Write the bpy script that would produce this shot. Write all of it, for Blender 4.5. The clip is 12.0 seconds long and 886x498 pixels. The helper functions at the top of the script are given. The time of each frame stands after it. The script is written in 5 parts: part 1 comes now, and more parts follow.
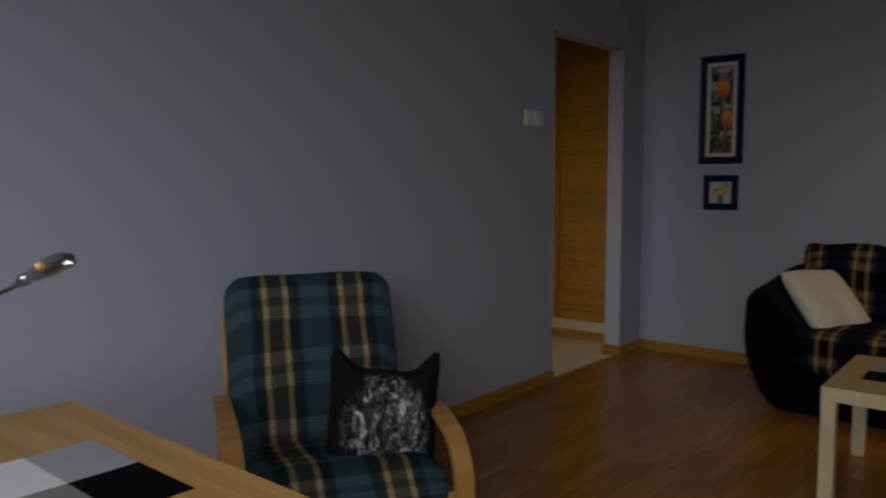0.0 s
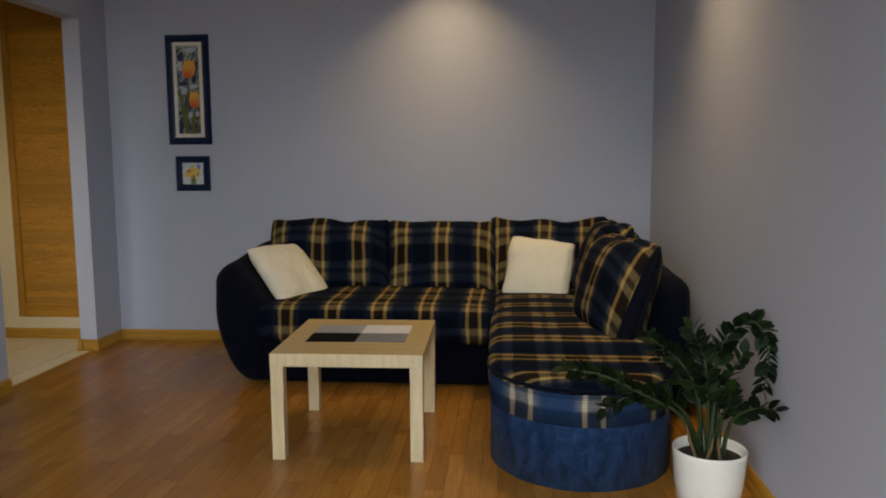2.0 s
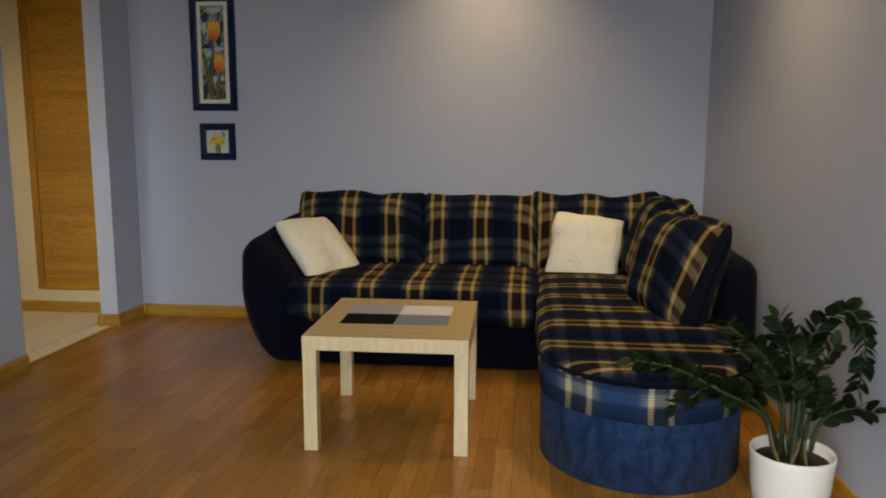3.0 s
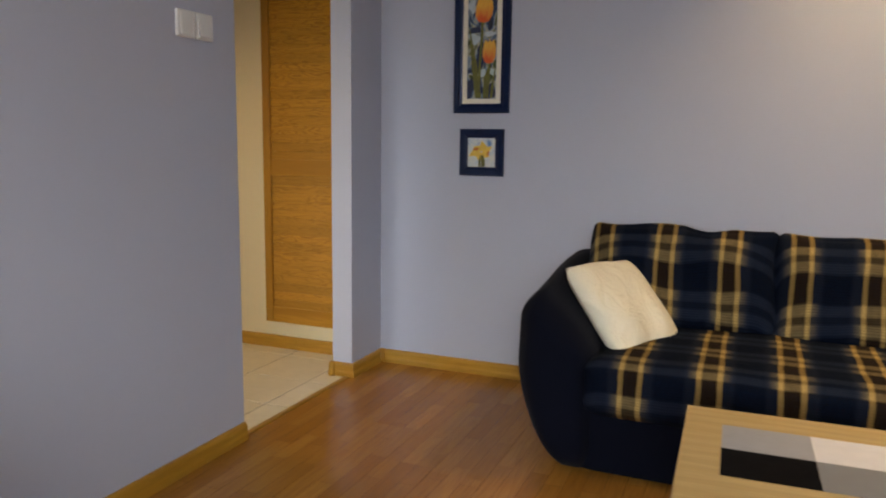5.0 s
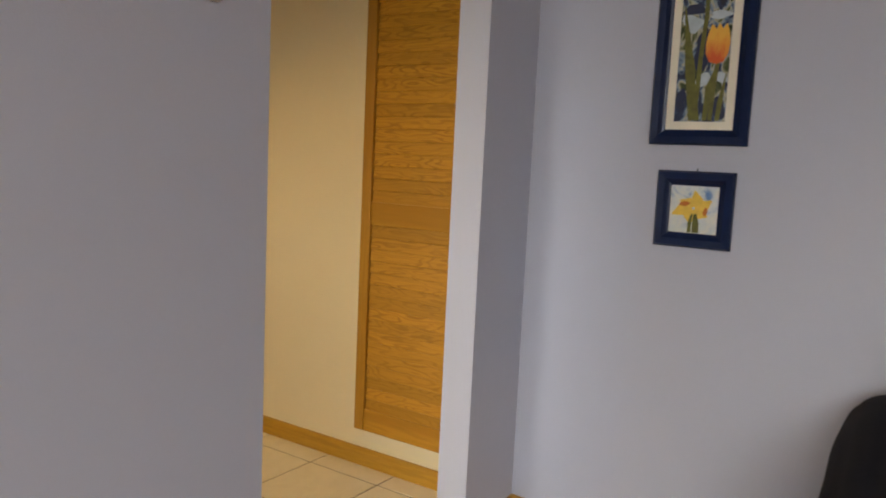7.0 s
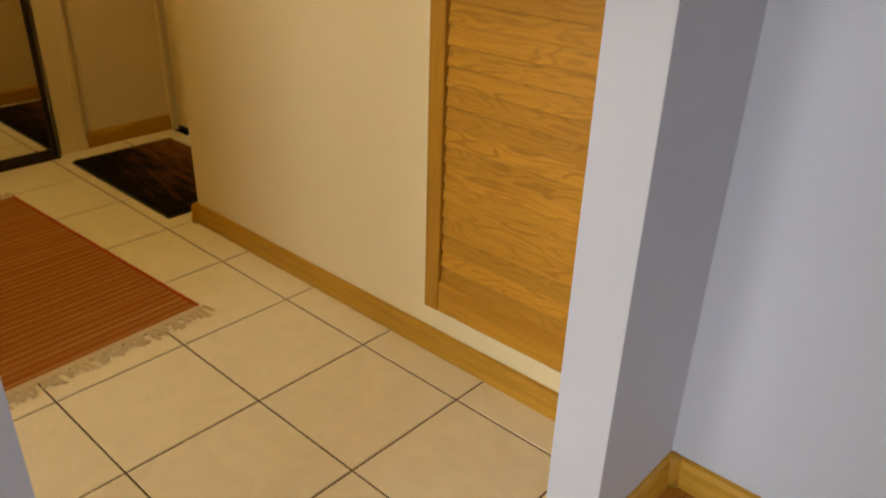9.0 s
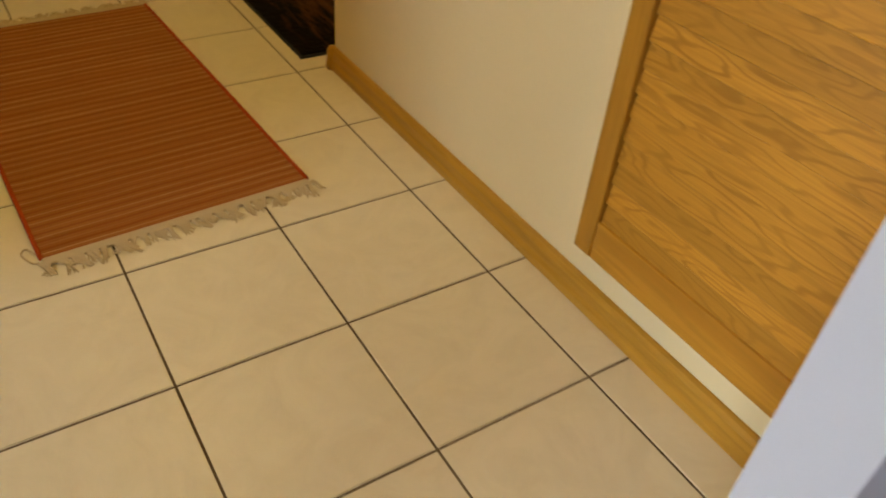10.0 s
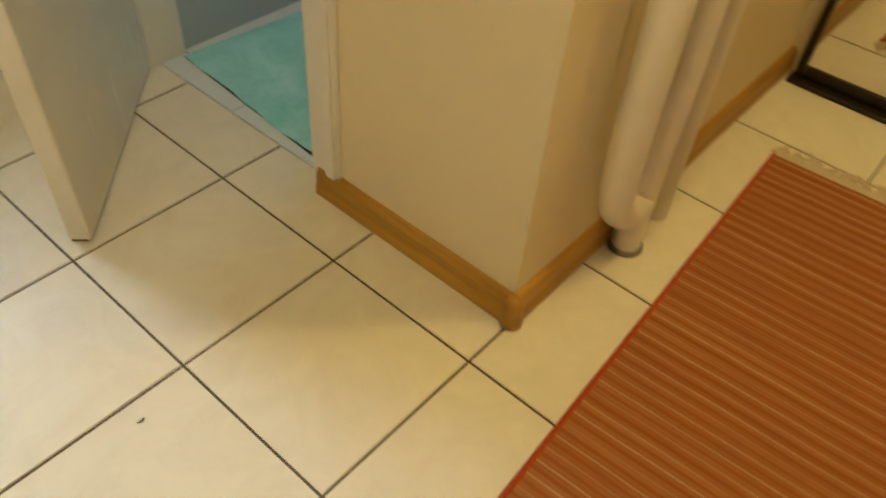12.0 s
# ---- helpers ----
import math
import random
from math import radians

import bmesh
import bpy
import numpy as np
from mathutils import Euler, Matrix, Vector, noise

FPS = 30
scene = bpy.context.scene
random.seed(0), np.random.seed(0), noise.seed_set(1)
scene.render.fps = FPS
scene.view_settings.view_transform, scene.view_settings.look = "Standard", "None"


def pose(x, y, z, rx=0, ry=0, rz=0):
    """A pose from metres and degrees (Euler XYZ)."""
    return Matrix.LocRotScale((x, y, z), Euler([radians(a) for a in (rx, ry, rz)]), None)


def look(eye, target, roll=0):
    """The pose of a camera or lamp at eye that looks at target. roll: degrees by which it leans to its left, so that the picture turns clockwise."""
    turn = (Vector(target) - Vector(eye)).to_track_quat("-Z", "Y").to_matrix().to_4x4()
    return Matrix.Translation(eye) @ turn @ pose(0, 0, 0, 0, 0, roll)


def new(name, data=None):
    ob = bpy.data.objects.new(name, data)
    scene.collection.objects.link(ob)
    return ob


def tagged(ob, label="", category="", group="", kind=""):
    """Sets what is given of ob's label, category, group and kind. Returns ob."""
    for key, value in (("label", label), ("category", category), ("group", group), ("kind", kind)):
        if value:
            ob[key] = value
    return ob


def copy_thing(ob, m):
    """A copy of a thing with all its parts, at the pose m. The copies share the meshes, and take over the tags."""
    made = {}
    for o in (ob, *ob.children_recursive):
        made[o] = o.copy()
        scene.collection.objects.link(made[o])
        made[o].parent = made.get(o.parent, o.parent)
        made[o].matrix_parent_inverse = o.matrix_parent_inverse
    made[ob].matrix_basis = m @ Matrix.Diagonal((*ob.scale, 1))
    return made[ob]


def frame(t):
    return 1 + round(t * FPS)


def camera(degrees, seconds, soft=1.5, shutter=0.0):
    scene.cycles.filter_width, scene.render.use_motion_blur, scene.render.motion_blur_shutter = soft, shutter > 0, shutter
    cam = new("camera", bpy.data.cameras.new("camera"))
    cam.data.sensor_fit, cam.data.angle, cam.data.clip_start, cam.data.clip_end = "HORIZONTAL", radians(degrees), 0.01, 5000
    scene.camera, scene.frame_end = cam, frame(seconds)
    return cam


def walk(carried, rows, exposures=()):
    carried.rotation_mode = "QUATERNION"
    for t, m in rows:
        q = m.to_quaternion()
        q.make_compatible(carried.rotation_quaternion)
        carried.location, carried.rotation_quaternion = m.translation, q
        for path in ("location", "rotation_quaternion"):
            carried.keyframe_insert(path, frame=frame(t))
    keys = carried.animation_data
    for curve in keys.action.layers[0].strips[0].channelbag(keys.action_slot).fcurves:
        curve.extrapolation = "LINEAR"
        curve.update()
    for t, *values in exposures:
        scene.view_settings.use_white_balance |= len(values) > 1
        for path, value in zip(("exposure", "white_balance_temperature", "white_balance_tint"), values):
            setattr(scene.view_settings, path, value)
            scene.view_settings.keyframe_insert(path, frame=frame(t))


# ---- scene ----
cam = camera(60.7, 12.0, 1.9, 0.25)
PATH = [
    (0, (2.802, -4.739, 1.172), (1.517, -3.217, 0.991), -0.2),
    (0.5, (2.869, -4.683, 1.153), (1.905, -2.94, 0.973), -0.4),
    (1, (2.943, -4.664, 1.16), (2.305, -2.777, 0.98), -0.6),
    (1.5, (2.998, -4.642, 1.164), (2.643, -2.684, 0.965), -0.5),
    (1.7, (3.015, -4.628, 1.162), (2.747, -2.656, 0.955), -0.4),
    (2, (3.028, -4.59, 1.158), (2.859, -2.61, 0.927), -0.3),
    (2.3, (3.012, -4.523, 1.156), (2.863, -2.543, 0.9025), -0.5),
    (2.5, (2.992, -4.474, 1.151), (2.824, -2.498, 0.89), -0.6),
    (2.7, (2.969, -4.429, 1.14), (2.78, -2.459, 0.849), -0.1),
    (4.3, (2.452, -3.702, 1.116), (1.975, -1.781, 0.83), -0.8),
    (4.5, (2.405, -3.586, 1.137), (1.849, -1.685, 0.858), -0.1),
    (5, (2.231, -3.301, 1.145), (1.483, -1.468, 0.859), 0.8),
    (5.5, (2.069, -3.027, 1.15), (1.201, -1.235, 0.958), -1.1),
    (6, (1.93, -2.696, 1.168), (0.93, -0.98, 0.928), 0.0),
    (6.5, (1.802, -2.394, 1.184), (0.749, -0.706, 0.984), 2.0),
    (6.7, (1.74, -2.266, 1.194), (0.668, -0.591, 0.982), 2.2),
    (8.3, (1.173, -1.439, 1.154), (-0.032, 0.105, 0.748), 3.6),
    (8.5, (1.09, -1.3, 1.117), (-0.118, 0.191, 0.553), 1.3),
    (9, (0.939, -1.123, 1.15), (-0.245, 0.21, 0.243), 1.8),
    (9.5, (0.818, -0.961, 1.098), (-0.353, 0.187, -0.047), 3.8),
    (10, (0.603, -0.796, 1.06), (-0.649, 0.103, -0.214), 5.7),
    (10.5, (0.373, -0.665, 1.052), (-0.967, -0.092, -0.318), 6.5),
    (11, (0.123, -0.559, 1.054), (-1.319, -0.51, -0.331), 5.5),
    (11.5, (-0.128, -0.526, 1.03), (-1.48, -0.951, -0.381), 6.2),
    (12, (-0.354, -0.583, 1.044), (-1.466, -1.434, -0.384), 5.4),
]
walk(cam, [(t, look(eye, target, roll)) for t, eye, target, roll in PATH],
     [(0.0, -2.18, 6800, 11), (0.2, -2.38, 6850, 12), (0.5, -1.88, 6950, 13), (1.0, -1.36, 7150, 14), (1.5, -0.98, 6900, 9), (2.0, -0.8, 6800, 6), (2.5, -0.68, 6850, 4), (4.5, -0.26, 7050, 10), (5.5, 0.02, 7100, 10),
      (6.5, 0.14, 7400, 10), (8.3, 0.22, 7900, 9), (9.0, 0.26, 7750, 8), (9.5, 0.27, 7350, 8), (10.0, 0.30, 6950, 6), (10.5, 0.45, 6700, 7), (11.0, 0.64, 6550, 7), (11.5, 0.80, 6250, 4), (12.0, 1.0, 5700, 1)])

# ---- light ----
world = bpy.data.worlds.new("world")
scene.world = world
world.use_nodes = True
wn = world.node_tree.nodes
sky = wn.new("ShaderNodeTexSky")
sky.sky_type = "NISHITA"
sky.sun_disc = False
sky.sun_elevation = radians(28)
sky.sun_rotation = radians(200)
wn["Background"].inputs[1].default_value = 0.03
world.node_tree.links.new(sky.outputs[0], wn["Background"].inputs[0])


def area_lamp(name, eye, target, sx, sy, power, colour):
    data = bpy.data.lights.new(name, "AREA")
    data.shape, data.size, data.size_y, data.energy, data.color = "RECTANGLE", sx, sy, power, colour
    ob = new(name, data)
    ob.matrix_world = look(eye, target)
    return ob


def spot_lamp(name, eye, target, power, colour, angle, blend, radius):
    data = bpy.data.lights.new(name, "SPOT")
    data.energy, data.color, data.spot_size, data.spot_blend, data.shadow_soft_size = power, colour, radians(angle), blend, radius
    ob = new(name, data)
    ob.matrix_world = look(eye, target)
    return ob


def disc_lamp(name, eye, target, power, colour, size, spread):
    data = bpy.data.lights.new(name, "AREA")
    data.shape, data.size, data.energy, data.color, data.spread = "DISK", size, power, colour, radians(spread)
    ob = new(name, data)
    ob.matrix_world = look(eye, target)
    return ob


def point_lamp(name, eye, power, colour, radius):
    data = bpy.data.lights.new(name, "POINT")
    data.energy, data.color, data.shadow_soft_size = power, colour, radius
    ob = new(name, data)
    ob.location = eye
    return ob


DAY = (0.91, 0.97, 1.07)
WARM = (1.0, 0.655, 0.21)
for x, power in ((-5.25, 3400), (3.25, 3400), (11.75, 4300), (20.25, 4600)):
    area_lamp("sky_light_living", (x, -12.5, 5.4), (x, 0.0, 5.4), 8.5, 7.6, power, DAY)
area_lamp("sky_light_corridor", (-0.4, -9.0, 2.9), (-0.4, 0.0, 2.9), 4.0, 3.0, 4, (0.78, 0.88, 1.0))
disc_lamp("downlight_back", (2.66, -0.275, 2.535), (2.66, -0.255, 0.0), 9, (1.0, 0.72, 0.41), 0.066, 98)
disc_lamp("downlight_right", (3.50, -1.42, 2.535), (3.52, -1.42, 0.0), 9, (1.0, 0.72, 0.41), 0.066, 98)
# Unseen bathroom lamp, without a fixture, added so the bath mat reads bright.
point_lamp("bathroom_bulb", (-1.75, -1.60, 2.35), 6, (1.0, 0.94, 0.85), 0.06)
spot_lamp("hall_bulb", (-0.30, -0.82, 2.29), (-0.30, -0.82, 0.0), 31, WARM, 120, 1.0, 0.06)
spot_lamp("entrance_bulb", (-1.74, -0.46, 2.29), (-1.74, -0.46, 0.0), 33, WARM, 124, 1.0, 0.05)


# ---- materials ----
class Nodes:
    """A small builder of node materials."""

    def __init__(self, name, rough=0.6, metal=0.0, spec=0.5):
        self.mat = bpy.data.materials.new(name)
        self.mat.use_nodes = True
        self.t = self.mat.node_tree
        self.b = self.t.nodes["Principled BSDF"]
        self.b.inputs["Roughness"].default_value = rough
        self.b.inputs["Metallic"].default_value = metal
        self.b.inputs["Specular IOR Level"].default_value = spec
        self.co = self.t.nodes.new("ShaderNodeTexCoord").outputs["Object"]

    def put(self, socket, value):
        if isinstance(value, bpy.types.NodeSocket):
            self.t.links.new(value, socket)
        elif isinstance(value, (tuple, list)):
            socket.default_value = (*value, 1.0) if len(value) == 3 and len(socket.default_value) == 4 else value
        else:
            socket.default_value = value

    def math(self, op, a, b=0.0, c=0.0):
        n = self.t.nodes.new("ShaderNodeMath")
        n.operation = op
        for s, v in zip(n.inputs, (a, b, c)):
            self.put(s, v)
        return n.outputs[0]

    def mix(self, f, a, b, kind="MIX"):
        n = self.t.nodes.new("ShaderNodeMix")
        n.data_type, n.blend_type = "RGBA", kind
        self.put(n.inputs[0], f), self.put(n.inputs[6], a), self.put(n.inputs[7], b)
        return n.outputs[2]

    def scale(self, sx, sy, sz, co=None, move=None):
        n = self.t.nodes.new("ShaderNodeMapping")
        self.put(n.inputs[0], co or self.co)
        n.inputs[3].default_value = (sx, sy, sz)
        if move is not None:
            self.put(n.inputs[1], move)
        return n.outputs[0]

    def noise(self, size, detail=3.0, co=None, rough=0.55, dist=0.0):
        n = self.t.nodes.new("ShaderNodeTexNoise")
        self.put(n.inputs["Vector"], co or self.co)
        n.inputs["Scale"].default_value, n.inputs["Detail"].default_value = size, detail
        n.inputs["Roughness"].default_value, n.inputs["Distortion"].default_value = rough, dist
        return n.outputs[0]

    def ramp(self, f, stops, constant=False):
        n = self.t.nodes.new("ShaderNodeValToRGB")
        n.color_ramp.interpolation = "CONSTANT" if constant else "LINEAR"
        e = n.color_ramp.elements
        while len(e) < len(stops):
            e.new(1.0)
        for i, (p, c) in enumerate(stops):
            e[i].position, e[i].color = p, (*c, 1.0) if len(c) == 3 else c
        self.put(n.inputs[0], f)
        return n.outputs[0]

    def xyz(self, co=None):
        n = self.t.nodes.new("ShaderNodeSeparateXYZ")
        self.put(n.inputs[0], co or self.co)
        return n.outputs

    def bump(self, height, strength=0.2, dist=0.005):
        n = self.t.nodes.new("ShaderNodeBump")
        n.inputs["Strength"].default_value, n.inputs["Distance"].default_value = strength, dist
        self.put(n.inputs["Height"], height)
        self.t.links.new(n.outputs[0], self.b.inputs["Normal"])

    def colour(self, c):
        self.put(self.b.inputs["Base Color"], c)
        return self

    def rough(self, v):
        self.put(self.b.inputs["Roughness"], v)

    def random(self):
        return self.t.nodes.new("ShaderNodeObjectInfo").outputs["Random"]


def shade(c, k):
    return tuple(min(1.0, v * k) for v in c)


def paint(name, c, rough=0.75, mottle=0.06, bump=0.12):
    n = Nodes(name, rough, spec=0.3)
    soft = n.noise(1.3, 4)
    fine = n.noise(9, 4)
    c1 = n.mix(soft, shade(c, 1 - mottle), shade(c, 1 + mottle))
    n.colour(n.mix(n.math("MULTIPLY", fine, 0.35), c1, shade(c, 1 - 1.5 * mottle)))
    n.bump(n.noise(260, 3), bump, 0.002)
    return n.mat


def wood(name, a, b, rough=0.4, along=(2.0, 30.0, 30.0), vary=True, figure=6.0, bump=0.08):
    n = Nodes(name, rough, spec=0.28)
    shift = n.t.nodes.new("ShaderNodeCombineXYZ")
    if vary:
        r = n.random()
        n.put(shift.inputs[0], n.math("MULTIPLY", r, 37.0))
        n.put(shift.inputs[1], n.math("MULTIPLY", r, 11.0))
        n.put(shift.inputs[2], n.math("MULTIPLY", r, 5.0))
    co = n.scale(*along, move=shift.outputs[0])
    rings = n.t.nodes.new("ShaderNodeTexWave")
    rings.wave_type, rings.bands_direction = "BANDS", "Y"
    n.put(rings.inputs["Vector"], co)
    rings.inputs["Scale"].default_value = figure / 30.0
    rings.inputs["Distortion"].default_value, rings.inputs["Detail"].default_value = 9.0, 3.0
    rings.inputs["Detail Scale"].default_value = 0.9
    grain = n.noise(3.0, 6, co)
    c = n.mix(n.ramp(rings.outputs["Fac"], [(0.2, (0, 0, 0)), (0.8, (1, 1, 1))]), a, b)
    c = n.mix(n.math("MULTIPLY", n.ramp(grain, [(0.42, (0, 0, 0)), (0.62, (1, 1, 1))]), 0.45), c, shade(a, 0.62))
    if vary:
        c = n.mix(n.math("MULTIPLY", r, 0.35), c, shade(a, 0.72))
    n.colour(c)
    n.bump(grain, bump, 0.002)
    return n.mat


def figured_wood(name, a, dark, rough=0.42):
    """Flat-sawn softwood: long contour lines of the year rings, each piece its own."""
    n = Nodes(name, rough, spec=0.25)
    r = n.random()
    shift = n.t.nodes.new("ShaderNodeCombineXYZ")
    for i, k in enumerate((23.0, 9.0, 15.0)):
        n.put(shift.inputs[i], n.math("MULTIPLY", r, k))
    co = n.scale(1, 1, 1, move=shift.outputs[0])
    field = n.noise(1.0, 2, n.scale(3.6, 8, 20, co), 0.40)
    rings = n.math("SINE", n.math("MULTIPLY", field, 78.0))
    line = n.ramp(rings, [(0.20, (0, 0, 0)), (0.95, (1, 1, 1))])
    fib = n.noise(1.0, 5, n.scale(7, 60, 260, co))
    patch = n.ramp(n.noise(1.0, 2, n.scale(5, 8, 30, co)), [(0.36, (0.3, 0.3, 0.3)), (0.62, (1, 1, 1))])
    c = n.mix(n.math("MULTIPLY", n.math("MULTIPLY", line, patch), 0.54), a, dark)
    c = n.mix(n.ramp(fib, [(0.38, (0, 0, 0)), (0.66, (0.5, 0.5, 0.5))]), c, shade(a, 0.60))
    c = n.mix(n.math("MULTIPLY", n.math("POWER", r, 2.0), 0.60), c, shade(a, 0.55))
    n.colour(c)
    n.bump(n.math("ADD", fib, line), 0.10, 0.001)
    return n.mat


def plaid(name, base, band, dark, line, pale, u="x", v="yz", period=0.24, off=0.904, voff=0.0, weft=0.5, fuzz=0.4, wline=None, haze=(0.027, 0.033, 0.046)):
    """Woven check: warp stripes along u, weft stripes along v."""
    n = Nodes(name, 0.95, spec=0.06)
    s = n.xyz()
    pick = {"x": s[0], "y": s[1], "z": s[2]}

    def axis(key):
        out = pick[key[0]]
        for k in key[1:]:
            out = n.math("ADD", out, pick[k])
        wob = n.math("MULTIPLY", n.math("SUBTRACT", n.noise(5, 2), 0.5), 0.022)
        return n.math("ADD", out, wob)

    fu = n.math("FRACT", n.math("ADD", n.math("DIVIDE", axis(u), period), 0.5 + off))
    fv = n.math("FRACT", n.math("ADD", n.math("DIVIDE", axis(v), period * 0.85), 0.5 + voff))
    warp = n.ramp(fu, [(0.0, base), (0.17, base), (0.22, band), (0.330, band), (0.345, line), (0.395, line), (0.415, dark), (0.585, dark), (0.605, line), (0.655, line), (0.67, band), (0.78, band), (0.83, base)])
    # broad pale weft bands, each of two ribs with a dark rib between
    rows = n.ramp(fv, [(0.0, (0, 0, 0)), (0.20, (0, 0, 0)), (0.25, (1, 1, 1)), (0.40, (1, 1, 1)), (0.44, (0.2, 0.2, 0.2)), (0.54, (0.2, 0.2, 0.2)), (0.58, (1, 1, 1)), (0.73, (1, 1, 1)), (0.78, (0, 0, 0))])
    threads = n.math("ABSOLUTE", n.math("SUBTRACT", n.math("FRACT", n.math("MULTIPLY", fv, 23.0)), 0.5))
    rows = n.math("MULTIPLY", rows, n.math("MULTIPLY_ADD", threads, 0.9, 0.55))
    twill = n.t.nodes.new("ShaderNodeTexChecker")
    n.put(twill.inputs[0], n.co)
    twill.inputs["Scale"].default_value = 330
    rows = n.math("MULTIPLY", rows, n.math("MULTIPLY_ADD", twill.outputs["Fac"], 0.3, 0.8))
    zone = n.ramp(fu, [(0.22, (0, 0, 0)), (0.33, (1, 1, 1)), (0.67, (1, 1, 1)), (0.78, (0, 0, 0))])
    ladder = n.math("MULTIPLY_ADD", threads, 0.7, 0.62)
    gain = n.math("MULTIPLY", n.math("MULTIPLY_ADD", rows, 0.55, 0.42), ladder)
    c = n.mix(1.0, warp, n.mix(gain, (0, 0, 0), (1, 1, 1)), "MULTIPLY")
    worn = n.math("MULTIPLY_ADD", n.noise(26, 3), 1.0, 0.45)
    tint = n.mix(zone, haze, wline or pale)
    c = n.mix(n.math("MULTIPLY", n.math("MULTIPLY", rows, worn), weft), c, tint)
    nap = n.noise(170, 4)
    nap = n.math("MULTIPLY", nap, n.math("MULTIPLY_ADD", n.noise(60, 3), 1.2, 0.4))
    c = n.mix(n.math("MULTIPLY", nap, fuzz), c, shade(base, 0.8))
    n.colour(c)
    n.bump(n.math("ADD", nap, n.math("MULTIPLY", n.noise(14, 3), 1.4)), 0.35, 0.004)
    return n.mat


def cloth(name, c, rough=0.92, size=200, sheen=0.3, strength=0.35, vary=0.25):
    n = Nodes(name, rough, spec=0.08)
    a = n.noise(7, 4)
    b = n.noise(size, 4)
    n.colour(n.mix(n.math("MULTIPLY", b, 0.5), n.mix(a, shade(c, 1 - vary), shade(c, 1 + vary)), shade(c, 0.7)))
    n.b.inputs["Sheen Weight"].default_value = 0.06 * sheen
    n.bump(n.math("ADD", b, a), strength, 0.004)
    return n.mat


def plain(name, c, rough=0.5, metal=0.0, spec=0.5, vary=0.08, size=30, bump=0.05):
    n = Nodes(name, rough, metal, spec)
    a = n.noise(size, 4)
    n.colour(n.mix(a, shade(c, 1 - vary), shade(c, 1 + vary)))
    n.rough(n.math("MULTIPLY_ADD", n.noise(size * 0.4, 3), 0.16, rough - 0.08))
    n.bump(n.noise(size * 6, 3), bump, 0.002)
    return n.mat


LAVENDER = paint("lavender_wall_paint", (0.445, 0.468, 0.548), mottle=0.03)
CREAM = paint("cream_wall_paint", (0.72, 0.61, 0.375))
REVEAL = paint("pale_reveal_paint", (0.475, 0.495, 0.570), mottle=0.04)
CEILING = paint("white_ceiling_paint", (0.78, 0.78, 0.77))
GREYWALL = paint("grey_blue_wall_paint", (0.42, 0.47, 0.50))
WHITE_PAINT = plain("white_gloss_paint", (0.74, 0.70, 0.62), 0.35, vary=0.06, size=8)


def door_paint():
    """Cream gloss paint with greyish grime and a few pale slanting scuffs."""
    n = Nodes("scuffed_door_paint", 0.38, spec=0.4)
    grime = n.ramp(n.noise(5.0, 5, None, 0.65), [(0.42, (0, 0, 0)), (0.75, (1, 1, 1))])
    c = n.mix(n.math("MULTIPLY", grime, 0.35), (0.70, 0.65, 0.53), (0.50, 0.45, 0.33))
    streak = n.noise(1.0, 3, n.scale(30, 1, 3.5), 0.5, 0.6)
    low = n.ramp(n.xyz()[2], [(0.45, (1, 1, 1)), (0.75, (0, 0, 0))])
    mark = n.ramp(streak, [(0.66, (0, 0, 0)), (0.70, (1, 1, 1))])
    n.colour(n.mix(n.math("MULTIPLY", n.math("MULTIPLY", mark, low), 0.6), c, (0.82, 0.80, 0.72)))
    n.bump(n.noise(120, 3), 0.06, 0.002)
    return n.mat


DOOR_PAINT = door_paint()
CREAM_GLOSS = plain("cream_gloss_paint", (0.72, 0.60, 0.34), 0.4, vary=0.06, size=8)
OAK = wood("oak_trim", (0.45, 0.238, 0.031), (0.37, 0.183, 0.021), 0.38, along=(2.2, 26, 26))
OAK_Y = wood("oak_trim_lengthwise", (0.45, 0.238, 0.031), (0.37, 0.183, 0.021), 0.38, along=(26, 2.2, 26))
PINE = figured_wood("louvre_wood", (0.53, 0.255, 0.030), (0.175, 0.060, 0.006))
PINE_X = wood("louvre_rail_wood", (0.47, 0.228, 0.026), (0.38, 0.170, 0.018), 0.42, along=(2.5, 34, 34))
PINE_Z = wood("louvre_frame_wood", (0.45, 0.216, 0.026), (0.37, 0.166, 0.019), 0.42, along=(34, 34, 2.5))
BIRCH = wood("birch_veneer", (0.59, 0.43, 0.175), (0.53, 0.365, 0.135), 0.35, along=(2.5, 30, 30), bump=0.03)
BENT = wood("bent_birch", (0.60, 0.32, 0.09), (0.50, 0.24, 0.06), 0.35, along=(3, 20, 3))
PALE_BIRCH = wood("pale_birch_foil", (0.71, 0.58, 0.36), (0.65, 0.515, 0.30), 0.4, along=(14, 14, 2.0), bump=0.03)
DESK_WOOD = wood("beech_desk_veneer", (0.55, 0.315, 0.095), (0.47, 0.25, 0.065), 0.3, along=(2.5, 25, 25), bump=0.03)
NAVY = cloth("navy_velour", (0.0026, 0.0038, 0.0095), size=120, sheen=0.35, strength=0.25)


